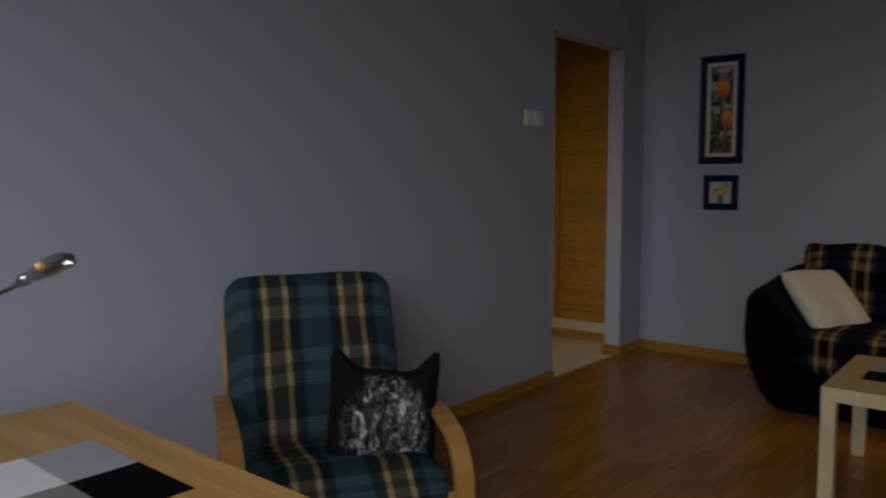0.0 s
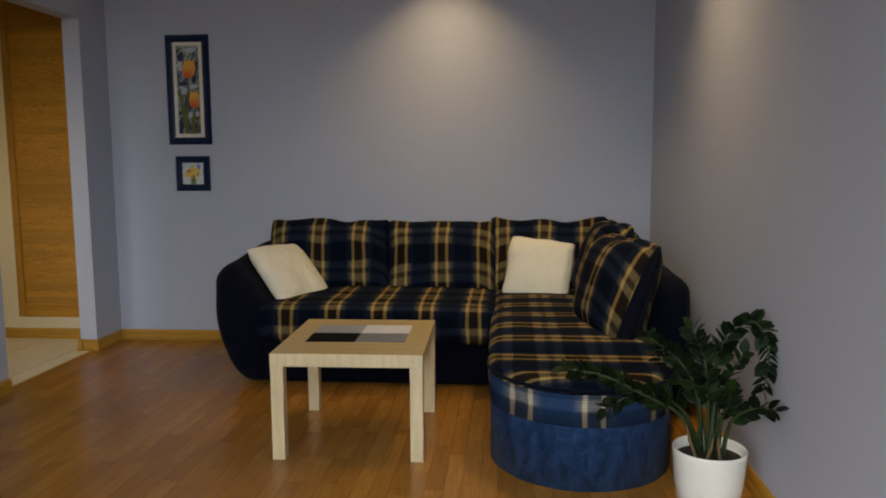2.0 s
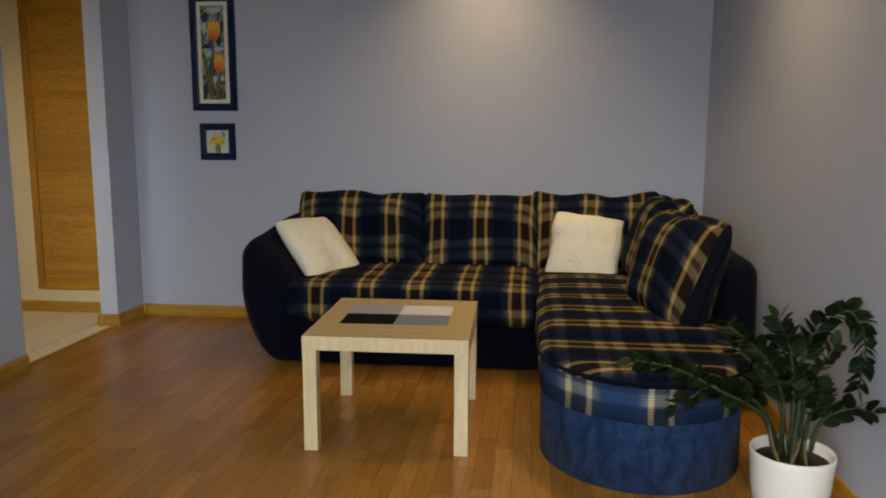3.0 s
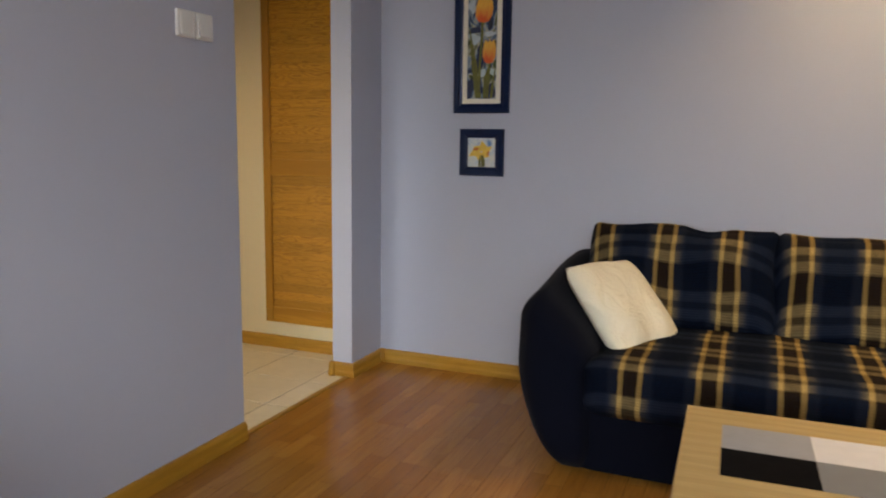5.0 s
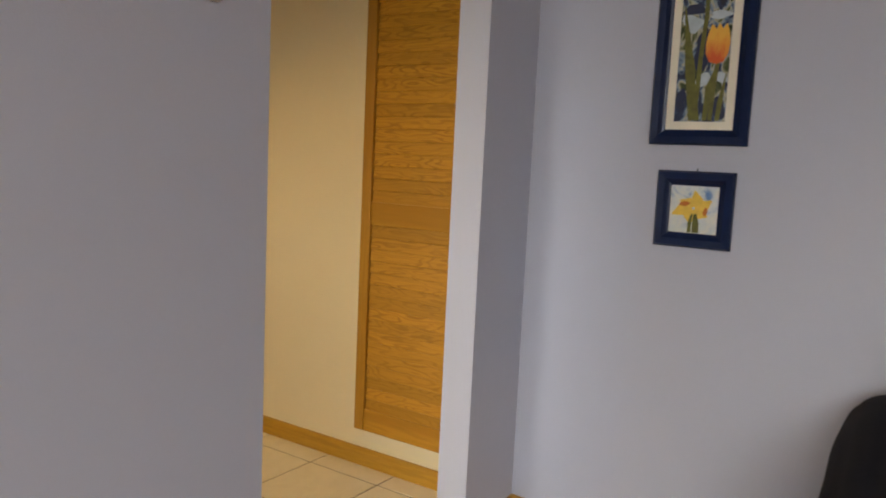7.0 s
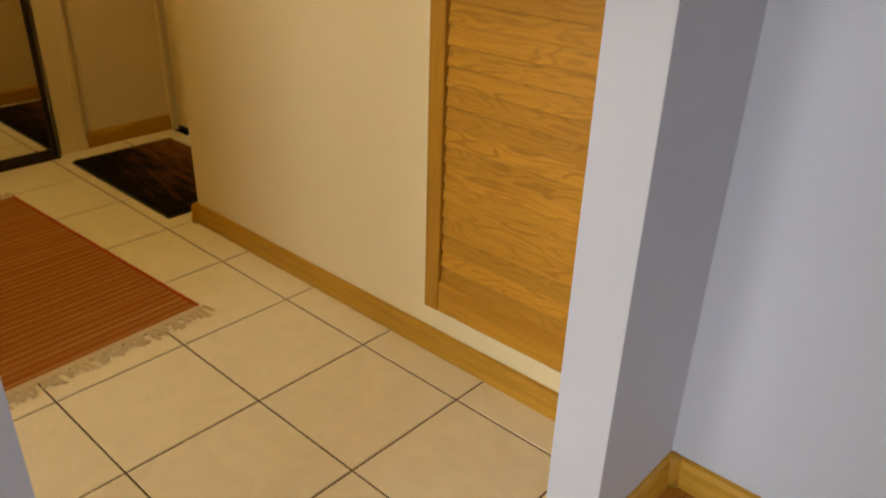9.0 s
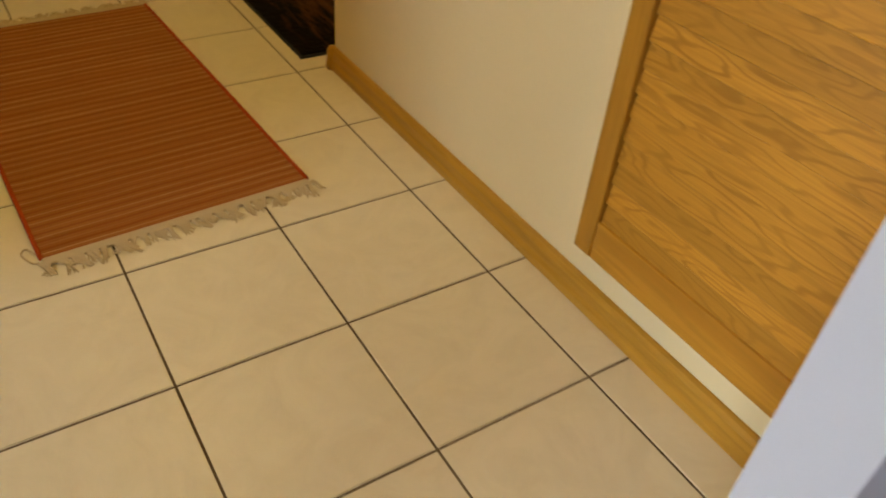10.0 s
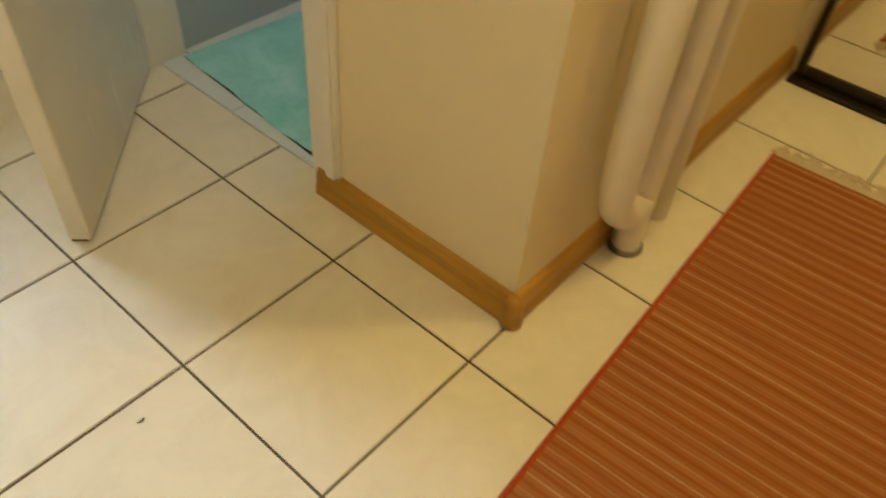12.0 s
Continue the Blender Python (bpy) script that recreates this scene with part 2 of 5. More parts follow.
def velour(name, low, high):
    n = Nodes(name, 0.9, spec=0.08)
    crush = n.noise(1.0, 5, n.scale(16, 16, 9), 0.65, 1.2)
    fine = n.noise(150, 4)
    f = n.ramp(n.math("ADD", n.math("MULTIPLY", crush, 0.8), n.math("MULTIPLY", fine, 0.2)), [(0.36, (0, 0, 0)), (0.62, (1, 1, 1))])
    n.colour(n.mix(f, low, high))
    n.b.inputs["Sheen Weight"].default_value = 0.03
    n.bump(n.math("ADD", fine, n.math("MULTIPLY", crush, 1.5)), 0.4, 0.004)
    return n.mat


BLUE = velour("blue_velour", (0.006, 0.014, 0.040), (0.018, 0.046, 0.115))
P_BASE, P_BAND, P_DARK, P_LINE, P_PALE = (0.0045, 0.0095, 0.024), (0.020, 0.027, 0.045), (0.040, 0.022, 0.007), (0.62, 0.41, 0.125), (0.40, 0.31, 0.14)
PLAID = plaid("navy_yellow_plaid", P_BASE, P_BAND, P_DARK, P_LINE, P_PALE, "x", "yz", weft=0.40)
PLAID_CROSS = plaid("navy_yellow_plaid_crosswise", P_BASE, P_BAND, P_DARK, P_LINE, P_PALE, "yz", "x", weft=0.36, period=0.235)
PLAID_BAND = plaid("plaid_band", (0.024, 0.060, 0.150), (0.045, 0.078, 0.150), (0.050, 0.060, 0.085), (0.72, 0.60, 0.34), (0.50, 0.46, 0.34), "x", "z", period=0.25, off=0.08, voff=0.35, weft=0.34, haze=(0.035, 0.058, 0.100))
TEAL_PLAID = plaid("teal_yellow_plaid", (0.070, 0.122, 0.145), (0.006, 0.007, 0.010), (0.070, 0.050, 0.022), (0.62, 0.44, 0.13), (0.15, 0.19, 0.22), "x", "yz", period=0.272, off=0.48, weft=0.17, wline=(0.34, 0.36, 0.33), haze=(0.11, 0.15, 0.165))


def fleece(name, c):
    n = Nodes(name, 0.95, spec=0.08)
    pile = n.noise(130, 4)
    crease = n.noise(1.0, 4, n.scale(13, 13, 9), 0.6, 1.6)
    n.colour(n.mix(n.math("MULTIPLY", pile, 0.5), n.mix(crease, shade(c, 0.93), shade(c, 1.05)), shade(c, 0.8)))
    n.bump(n.math("ADD", n.math("MULTIPLY", pile, 0.3), n.math("MULTIPLY", crease, 2.2)), 0.75, 0.010)
    return n.mat


FLEECE = fleece("cream_fleece", (0.80, 0.75, 0.585))
NAVY_LACQUER = plain("navy_frame_lacquer", (0.004, 0.013, 0.050), 0.32, spec=0.25, vary=0.3, size=14)
MOUNT = plain("cream_mount_card", (0.74, 0.70, 0.58), 0.8)
WHITE_PLASTIC = plain("white_plastic", (0.74, 0.74, 0.70), 0.3, vary=0.03)
RING_WHITE = plain("matt_white_ring", (0.70, 0.69, 0.66), 0.7, spec=0.1, vary=0.03)
POT_WHITE = plain("white_ceramic", (0.76, 0.75, 0.68), 0.25, vary=0.05, size=10)
SOIL = plain("dark_soil", (0.03, 0.02, 0.012), 0.95, vary=0.6, size=60, bump=0.6)
STEEL = plain("brushed_steel", (0.42, 0.41, 0.39), 0.26, 1.0, vary=0.06)
DULL_METAL = plain("dull_metal", (0.20, 0.17, 0.12), 0.55, 0.6, vary=0.3)
DARK_FRAME = plain("dark_bronze_frame", (0.030, 0.022, 0.014), 0.32, 0.6, vary=0.25)
PIPE = plain("cream_pipe_enamel", (0.76, 0.69, 0.53), 0.32, vary=0.05, size=12)


def grout_material():
    """Dark brown joints, worn paler in places."""
    n = Nodes("brown_grout", 0.9)
    worn = n.ramp(n.noise(1.6, 3), [(0.50, (0, 0, 0)), (0.68, (1, 1, 1))])
    c = n.mix(n.noise(25, 4), (0.062, 0.037, 0.016), (0.115, 0.073, 0.034))
    n.colour(n.mix(n.math("MULTIPLY", worn, 0.75), c, (0.20, 0.16, 0.105)))
    n.bump(n.noise(150, 3), 0.3, 0.002)
    return n.mat


GROUT = grout_material()
RUBBER = plain("black_rubber_edge", (0.012, 0.010, 0.009), 0.8)
BLACK_FOIL = plain("black_print", (0.003, 0.003, 0.004), 0.7, spec=0.05)
GREY_FOIL = plain("grey_print", (0.20, 0.20, 0.20), 0.35)
LIGHT_GREY_FOIL = plain("light_grey_print", (0.34, 0.35, 0.37), 0.35)
WHITE_FOIL = plain("white_print", (0.74, 0.73, 0.74), 0.35)
STEM_GREEN = plain("stem_green", (0.018, 0.034, 0.008), 0.4, vary=0.3)
DRY_STEM = plain("dry_stem", (0.13, 0.08, 0.03), 0.7, vary=0.3)
BATH_TILE = plain("grey_white_tile", (0.60, 0.62, 0.60), 0.3, vary=0.08, size=6)


def leaf_material():
    n = Nodes("glossy_leaf_green", 0.5, spec=0.14)
    r = n.random()
    c = n.ramp(r, [(0.0, (0.002, 0.005, 0.002)), (0.7, (0.006, 0.015, 0.004)), (1.0, (0.018, 0.040, 0.008))])
    n.colour(n.mix(n.math("MULTIPLY", n.noise(40, 3), 0.5), c, (0.004, 0.009, 0.003)))
    n.bump(n.noise(90, 2), 0.1, 0.002)
    return n.mat


def floor_material():
    """Three-strip laminate: each board carries strips of its own tone."""
    n = Nodes("oak_laminate", 0.24, spec=0.32)
    r = n.random()
    shift = n.t.nodes.new("ShaderNodeCombineXYZ")
    n.put(shift.inputs[1], n.math("MULTIPLY", r, 9.0))
    n.put(shift.inputs[2], n.math("MULTIPLY", r, 4.0))
    co = n.scale(1, 1, 1, move=shift.outputs[0])
    s = n.xyz(co)
    turned = n.t.nodes.new("ShaderNodeCombineXYZ")
    n.put(turned.inputs[0], s[1]), n.put(turned.inputs[1], s[0])
    br = n.t.nodes.new("ShaderNodeTexBrick")
    n.put(br.inputs["Vector"], turned.outputs[0])
    br.inputs["Scale"].default_value = 1.0
    br.inputs["Brick Width"].default_value, br.inputs["Row Height"].default_value = 0.42, 0.0645
    br.inputs["Mortar Size"].default_value, br.inputs["Bias"].default_value = 0.0006, 0.0
    br.offset = 0.37
    br.inputs["Color1"].default_value = (0.33, 0.142, 0.023, 1)
    br.inputs["Color2"].default_value = (0.47, 0.222, 0.042, 1)
    br.inputs["Mortar"].default_value = (0.08, 0.03, 0.01, 1)
    fib = n.noise(3.0, 6, n.scale(42, 2.2, 1, co))
    c = n.mix(n.math("MULTIPLY", n.ramp(fib, [(0.40, (0, 0, 0)), (0.66, (1, 1, 1))]), 0.42), br.outputs["Color"], (0.20, 0.086, 0.020))
    c = n.mix(n.math("MULTIPLY", r, 0.22), c, (0.19, 0.084, 0.02))
    n.colour(c)
    n.rough(0.27)
    return n.mat


def tile_material():
    n = Nodes("cream_marbled_tile", 0.22, spec=0.35)
    r = n.random()
    shift = n.t.nodes.new("ShaderNodeCombineXYZ")
    for i, k in enumerate((21.0, 13.0, 7.0)):
        n.put(shift.inputs[i], n.math("MULTIPLY", r, k))
    co = n.scale(1, 1, 1, move=shift.outputs[0])
    vein = n.noise(6.0, 6, co, 0.65, 2.4)
    c = n.mix(n.ramp(vein, [(0.38, (0, 0, 0)), (0.72, (1, 1, 1))]), (0.73, 0.665, 0.515), (0.665, 0.600, 0.455))
    c = n.mix(n.math("MULTIPLY", n.ramp(n.noise(2.2, 5, co), [(0.4, (0, 0, 0)), (0.9, (1, 1, 1))]), 0.22), c, (0.56, 0.49, 0.38))
    n.colour(n.mix(n.math("MULTIPLY", r, 0.10), c, (0.52, 0.46, 0.36)))
    n.rough(0.36)
    return n.mat


def rug_material():
    n = Nodes("rust_woven_rug", 0.95, spec=0.1)
    s = n.xyz()
    wob = n.math("MULTIPLY", n.math("SUBTRACT", n.noise(4, 2), 0.5), 0.006)
    x = n.math("ADD", s[0], wob)
    rib = n.math("ABSOLUTE", n.math("SUBTRACT", n.math("FRACT", n.math("DIVIDE", x, 0.0275)), 0.5))
    stripe = n.noise(1.0, 3, n.scale(45, 0.8, 1))
    c = n.mix(n.ramp(stripe, [(0.40, (0, 0, 0)), (0.62, (1, 1, 1))]), (0.310, 0.106, 0.025), (0.37, 0.145, 0.042))
    fine = n.noise(1.0, 5, n.scale(190, 45, 1))
    slub = n.ramp(n.noise(1.0, 3, n.scale(36, 1.5, 1)), [(0.38, (0.25, 0.25, 0.25)), (0.60, (1, 1, 1))])
    ridge = n.ramp(rib, [(0.02, (1, 1, 1)), (0.07, (0.1, 0.1, 0.1)), (0.20, (0, 0, 0)), (0.25, (0.22, 0.22, 0.22)), (0.30, (0, 0, 0))])
    c = n.mix(n.math("MULTIPLY", n.math("MULTIPLY", ridge, slub), 0.85), c, (0.60, 0.37, 0.17))
    groove = n.ramp(rib, [(0.36, (0, 0, 0)), (0.45, (1, 1, 1))])
    c = n.mix(n.math("MULTIPLY", groove, 0.45), c, (0.22, 0.038, 0.010))
    c = n.mix(n.math("MULTIPLY", fine, 0.30), c, (0.17, 0.052, 0.016))
    n.colour(c)
    n.bump(n.math("SUBTRACT", n.math("MULTIPLY", fine, 0.4), rib), 0.9, 0.006)
    return n.mat


def mat_material(name, a, b, size, streak=(1, 1, 1), lean=0.0, low=0.35, high=0.65):
    n = Nodes(name, 0.95, spec=0.1)
    f = n.math("ADD", n.math("MULTIPLY", n.noise(size, 5, n.scale(*streak), 0.7, 0.5), 0.75), n.math("MULTIPLY", n.noise(3.0, 3), 0.25))
    f = n.math("ADD", f, n.math("MULTIPLY", n.xyz()[1], lean))
    n.colour(n.mix(n.ramp(f, [(low, (0, 0, 0)), (high, (1, 1, 1))]), a, b))
    n.bump(n.noise(size * 12, 4), 0.8, 0.006)
    return n.mat


def canvas_material(name, stops, size, stretch):
    n = Nodes(name, 0.55)
    f = n.noise(size, 3, n.scale(*stretch), 0.6, 1.6)
    n.colour(n.ramp(f, stops))
    n.bump(n.noise(120, 3), 0.2, 0.002)
    return n.mat


def petal_material(name, low, high, z0, z1):
    n = Nodes(name, 0.5)
    s = n.xyz()
    f = n.math("DIVIDE", n.math("SUBTRACT", s[2], z0), z1 - z0)
    f = n.math("ADD", f, n.math("MULTIPLY", n.math("SUBTRACT", n.noise(1.0, 3, n.scale(70, 1, 18)), 0.5), 1.1))
    n.colour(n.ramp(f, [(0.1, low), (0.8, high)]))
    return n.mat


def fur_print_material():
    """Streaked grey print on black cloth."""
    n = Nodes("grey_streaked_print", 0.9, spec=0.15)
    f = n.noise(1.0, 6, n.scale(30, 30, 12), 0.75, 1.6)
    s = n.xyz()
    ex, ez = n.math("DIVIDE", s[0], 0.150), n.math("DIVIDE", n.math("ADD", s[2], 0.004), 0.165)
    away = n.math("ADD", n.math("MULTIPLY", ex, ex), n.math("MULTIPLY", ez, ez))
    away = n.math("ADD", away, n.math("MULTIPLY", n.math("SUBTRACT", n.noise(30, 4), 0.5), 0.7))
    inside = n.ramp(away, [(0.50, (1, 1, 1)), (1.0, (0, 0, 0))])
    front = n.math("LESS_THAN", s[1], -0.01)
    mask = n.math("MULTIPLY", inside, front)
    n.colour(n.mix(mask, (0.008, 0.008, 0.010), n.ramp(f, [(0.43, (0.008, 0.008, 0.009)), (0.53, (0.09, 0.09, 0.09)), (0.66, (0.78, 0.77, 0.75))])))
    n.bump(n.noise(150, 3), 0.3, 0.003)
    return n.mat


def mirror_material():
    m = Nodes("mirror_silver", 0.015, 1.0)
    m.colour((0.80, 0.79, 0.74))
    return m.mat


def glow_material(name, c, power):
    n = Nodes(name, 0.4)
    n.colour(c)
    n.put(n.b.inputs["Emission Color"], c)
    n.b.inputs["Emission Strength"].default_value = power
    return n.mat


LEAF, BOARD, TILE, RUG = leaf_material(), floor_material(), tile_material(), rug_material()
DOORMAT = mat_material("brown_black_doormat_pile", (0.006, 0.004, 0.003), (0.150, 0.060, 0.018), 9, (0.6, 4.0, 1.0), 0.75, 0.40, 0.66)
TEAL_MAT = mat_material("teal_bath_mat_pile", (0.22, 0.53, 0.52), (0.40, 0.70, 0.69), 7)
FRINGE = cloth("beige_fringe_cotton", (0.56, 0.46, 0.31), size=300, vary=0.2)
RED_EDGE = cloth("red_rug_binding", (0.40, 0.060, 0.014), size=300)
MIRROR = mirror_material()
PRINT = fur_print_material()
TULIP_CANVAS = canvas_material("tulip_canvas", [(0.30, (0.005, 0.008, 0.02)), (0.42, (0.008, 0.025, 0.08)), (0.47, (0.16, 0.24, 0.32)), (0.52, (0.42, 0.40, 0.30)), (0.57, (0.05, 0.075, 0.012)), (0.66, (0.006, 0.012, 0.008)), (0.8, (0.30, 0.25, 0.06))], 13, (1.0, 1.0, 0.62))
NARCISSUS_CANVAS = canvas_material("narcissus_canvas", [(0.3, (0.10, 0.22, 0.46)), (0.45, (0.52, 0.58, 0.60)), (0.7, (0.70, 0.68, 0.56))], 13, (1, 1, 1))
PETAL = petal_material("orange_petal_paint", (0.66, 0.10, 0.012), (0.78, 0.42, 0.05), 0.0, 0.09)
YELLOW_PETAL = plain("yellow_petal_paint", (0.72, 0.48, 0.07), 0.5, vary=0.3, size=60)
ORANGE_DAB = plain("orange_dab_paint", (0.50, 0.14, 0.012), 0.5, vary=0.4, size=80)
LEAF_PAINT = plain("olive_leaf_paint", (0.115, 0.115, 0.016), 0.5, vary=0.7, size=50)
PALE_DAB = plain("pale_blue_dab_paint", (0.42, 0.50, 0.55), 0.5, vary=0.35, size=35)
BLUE_DAB = plain("blue_dab_paint", (0.007, 0.016, 0.055), 0.5, vary=0.5, size=40)
GLASS_GLOW = glow_material("spotlight_glass", (1.0, 0.82, 0.55), 2.5)


# ---- mesh helpers ----
def part(name, bm, material, parent=None, label=""):
    """Links a bmesh as one mesh object, under a thing or a part."""
    bmesh.ops.recalc_face_normals(bm, faces=bm.faces)
    me = bpy.data.meshes.new(name)
    bm.to_mesh(me)
    bm.free()
    for m in material if isinstance(material, (list, tuple)) else [material]:
        me.materials.append(m)
    ob = new(name, me)
    if parent is not None:
        ob.parent = parent
    if label:
        ob["label"] = label
    return ob


def thing(name, label, category, x=0.0, y=0.0, z=0.0, rz=0.0, group="", kind=""):
    ob = new(name)
    ob.empty_display_size = 0.1
    ob.matrix_world = pose(x, y, z, 0, 0, rz)
    return tagged(ob, label, category, group, kind)


def smooth(ob, on=True):
    for p in ob.data.polygons:
        p.use_smooth = on
    return ob


def box(bm, x0, x1, y0, y1, z0, z1, bevel=0.0, slot=0):
    m = Matrix.LocRotScale(((x0 + x1) / 2, (y0 + y1) / 2, (z0 + z1) / 2), None, (x1 - x0, y1 - y0, z1 - z0))
    r = bmesh.ops.create_cube(bm, size=1.0, matrix=m)
    fs = {f for v in r["verts"] for f in v.link_faces}
    if bevel:
        es = {e for v in r["verts"] for e in v.link_edges}
        out = bmesh.ops.bevel(bm, geom=list(es), offset=bevel, segments=2, profile=0.5, affect="EDGES")
        fs = set(out["faces"]) | {f for f in fs if f.is_valid}
    for f in fs:
        f.material_index = slot
    return fs


def boxes(*rows, bevel=0.0):
    bm = bmesh.new()
    for r in rows:
        box(bm, *r, bevel=bevel)
    return bm


def rbox(x0, x1, y0, y1, z0, z1, r, n=5, puff=0.0, rough=0.0, seed=0.0, swell=(1, 1, 1)):
    """Upholstered block: rounded edges, faces that swell by puff, slight unevenness."""
    bm = bmesh.new()
    bmesh.ops.create_cube(bm, size=2.0)
    bmesh.ops.subdivide_edges(bm, edges=bm.edges[:], cuts=2 * n + 1, use_grid_fill=True)
    c = Vector(((x0 + x1) / 2, (y0 + y1) / 2, (z0 + z1) / 2))
    h = Vector(((x1 - x0) / 2, (y1 - y0) / 2, (z1 - z0) / 2))
    r = min(r, *h)
    for v in bm.verts:
        p = v.co.copy()
        q = Vector((math.copysign(abs(p[i]) ** 0.75, p[i]) * h[i] for i in range(3)))
        inner = Vector(max(-(h[i] - r), min(h[i] - r, q[i])) for i in range(3))
        d = q - inner
        if d.length > 1e-9:
            q = inner + d.normalized() * r
        if puff:
            for i in range(3):
                j, k = (i + 1) % 3, (i + 2) % 3
                q[i] += math.copysign(puff * swell[i] * (1 - p[j] ** 4) * (1 - p[k] ** 4), p[i]) if abs(p[i]) > 0.99 else 0.0
        w = c + q
        if rough:
            s = w * 4.5 + Vector((seed, seed * 1.7, 0))
            w += d.normalized() * rough * noise.noise(s) if d.length > 1e-9 else Vector()
        v.co = w
    return bm


def pillow(w, h, t, n=14, pinch=0.10, rough=0.006, seed=0.0):
    """Scatter cushion in the xz-plane, seam all round, thickness t along y."""
    bm = bmesh.new()
    rows = {}
    for side in (-1, 1):
        for i in range(n + 1):
            for j in range(n + 1):
                if side > 0 and (i in (0, n) or j in (0, n)):
                    rows[side, i, j] = rows[-1, i, j]
                    continue
                u, v = 2 * i / n - 1, 2 * j / n - 1
                px = u * (1 - pinch * (1 - u * u) * 0 - pinch * (1 - v * v) * 0.55)
                pz = v * (1 - pinch * (1 - u * u) * 0.55)
                th = max(0.0, (1 - u ** 4) * (1 - v ** 4)) ** 0.55
                tuck = 1 - 0.075 * (u * v) ** 4
                p = Vector((px * tuck * w / 2, side * th * t / 2, pz * tuck * h / 2))
                p += Vector((1, 0.8, 1)) * rough * noise.noise(p * 9 + Vector((seed, side, seed)))
                rows[side, i, j] = bm.verts.new(p)
    for side in (-1, 1):
        for i in range(n):
            for j in range(n):
                bm.faces.new([rows[side, a, b] for a, b in ((i, j), (i + 1, j), (i + 1, j + 1), (i, j + 1))])
    return bm


def tube(bm, pts, radii, seg=10, caps=True, flat=1.0):
    """A tube along points; radii one for each point. flat squashes it along its own second axis."""
    rings, side = [], None
    for i, p in enumerate(pts):
        p = Vector(p)
        d = (Vector(pts[min(i + 1, len(pts) - 1)]) - Vector(pts[max(i - 1, 0)])).normalized()
        if side is None:
            side = d.orthogonal().normalized() if abs(d.z) < 0.99 else Vector((1, 0, 0))
        side = (side - d * side.dot(d)).normalized()
        other = d.cross(side)
        r = radii[i] if isinstance(radii, (list, tuple)) else radii
        rings.append([bm.verts.new(p + r * (math.cos(a) * side + flat * math.sin(a) * other)) for a in (2 * math.pi * k / seg for k in range(seg))])
    for a, b in zip(rings, rings[1:]):
        for k in range(seg):
            bm.faces.new((a[k], a[(k + 1) % seg], b[(k + 1) % seg], b[k]))
    if caps:
        bm.faces.new(rings[0]), bm.faces.new(rings[-1])
    return bm


def lathe(bm, profile, seg=32):
    """Turns a profile of (radius, height) about z."""
    rings = [[bm.verts.new((r * math.cos(2 * math.pi * k / seg), r * math.sin(2 * math.pi * k / seg), z)) for k in range(seg)] for r, z in profile]
    for a, b in zip(rings, rings[1:]):
        for k in range(seg):
            bm.faces.new((a[k], a[(k + 1) % seg], b[(k + 1) % seg], b[k]))
    bm.faces.new(rings[0])
    bm.faces.new(rings[-1])
    return bm


def arc(points, n=8):
    """A smooth line through control points (Catmull-Rom)."""
    p = [Vector(v) for v in points]
    p = [2 * p[0] - p[1], *p, 2 * p[-1] - p[-2]]
    out = []
    for i in range(1, len(p) - 2):
        for k in range(n):
            t = k / n
            out.append(0.5 * (2 * p[i] + (p[i + 1] - p[i - 1]) * t + (2 * p[i - 1] - 5 * p[i] + 4 * p[i + 1] - p[i + 2]) * t * t + (3 * p[i] - p[i - 1] - 3 * p[i + 1] + p[i + 2]) * t ** 3))
    return out + [p[-2]]


def sheet(bm, outline, y, thick=0.0012):
    """A thin cut-out in the xz-plane, facing -y."""
    front = [bm.verts.new((x, y - thick, z)) for x, z in outline]
    back = [bm.verts.new((x, y, z)) for x, z in outline]
    bm.faces.new(front)
    for i in range(len(outline)):
        j = (i + 1) % len(outline)
        bm.faces.new((front[i], front[j], back[j], back[i]))
    return bm


def paint_by_normal(bm, rule):
    bmesh.ops.recalc_face_normals(bm, faces=bm.faces)
    for f in bm.faces:
        f.material_index = rule(f.normal, f.calc_center_median())


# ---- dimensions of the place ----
XL, XLH = 0.49, 0.384          # left wall of the living room: room side, hall side
YB, YH = 0.125, 0.118          # back wall, hall wall
XR, YW = 3.90, -5.35           # right wall, window wall
DOOR0, DOOR1, HEAD = -1.022, -0.180, 2.010
CEIL = 2.55
XF, YR = -2.32, 0.575          # far end of the hall, entrance recess
XA, YA = -1.122, -1.006        # corner of the block between hall and bathroom
BD0, BD1 = -2.130, -1.507      # bathroom doorway
YC = -3.30                     # end of the side corridor
STEP = 0.333                   # tile pitch


# ---- structure ----
def wall_left():
    bm = boxes((XLH, XL, YW, DOOR0, 0, CEIL), (XLH, XL, DOOR0, DOOR1, HEAD, CEIL), (XLH, XL, DOOR1, YB, 0, CEIL))
    paint_by_normal(bm, lambda n, c: 1 if n.x < -0.5 else (2 if abs(n.y) > 0.5 and DOOR0 - 0.01 < c.y < DOOR1 + 0.01 else 0))
    return tagged(part("wall_left", bm, [LAVENDER, CREAM, REVEAL]), "lavender painted wall with an open doorway", "wall", kind="structure")


def wall_back():
    bm = boxes((XL - 0.06, XR, YB, YB + 0.15, 0, CEIL))
    return tagged(part("wall_back", bm, LAVENDER), "lavender painted wall behind the sofa", "wall", kind="structure")


def wall_right():
    bm = boxes((XR, XR + 0.15, YW, YB + 0.15, 0, CEIL))
    return tagged(part("wall_right", bm, LAVENDER), "lavender painted wall beside the corner sofa", "wall", kind="structure")


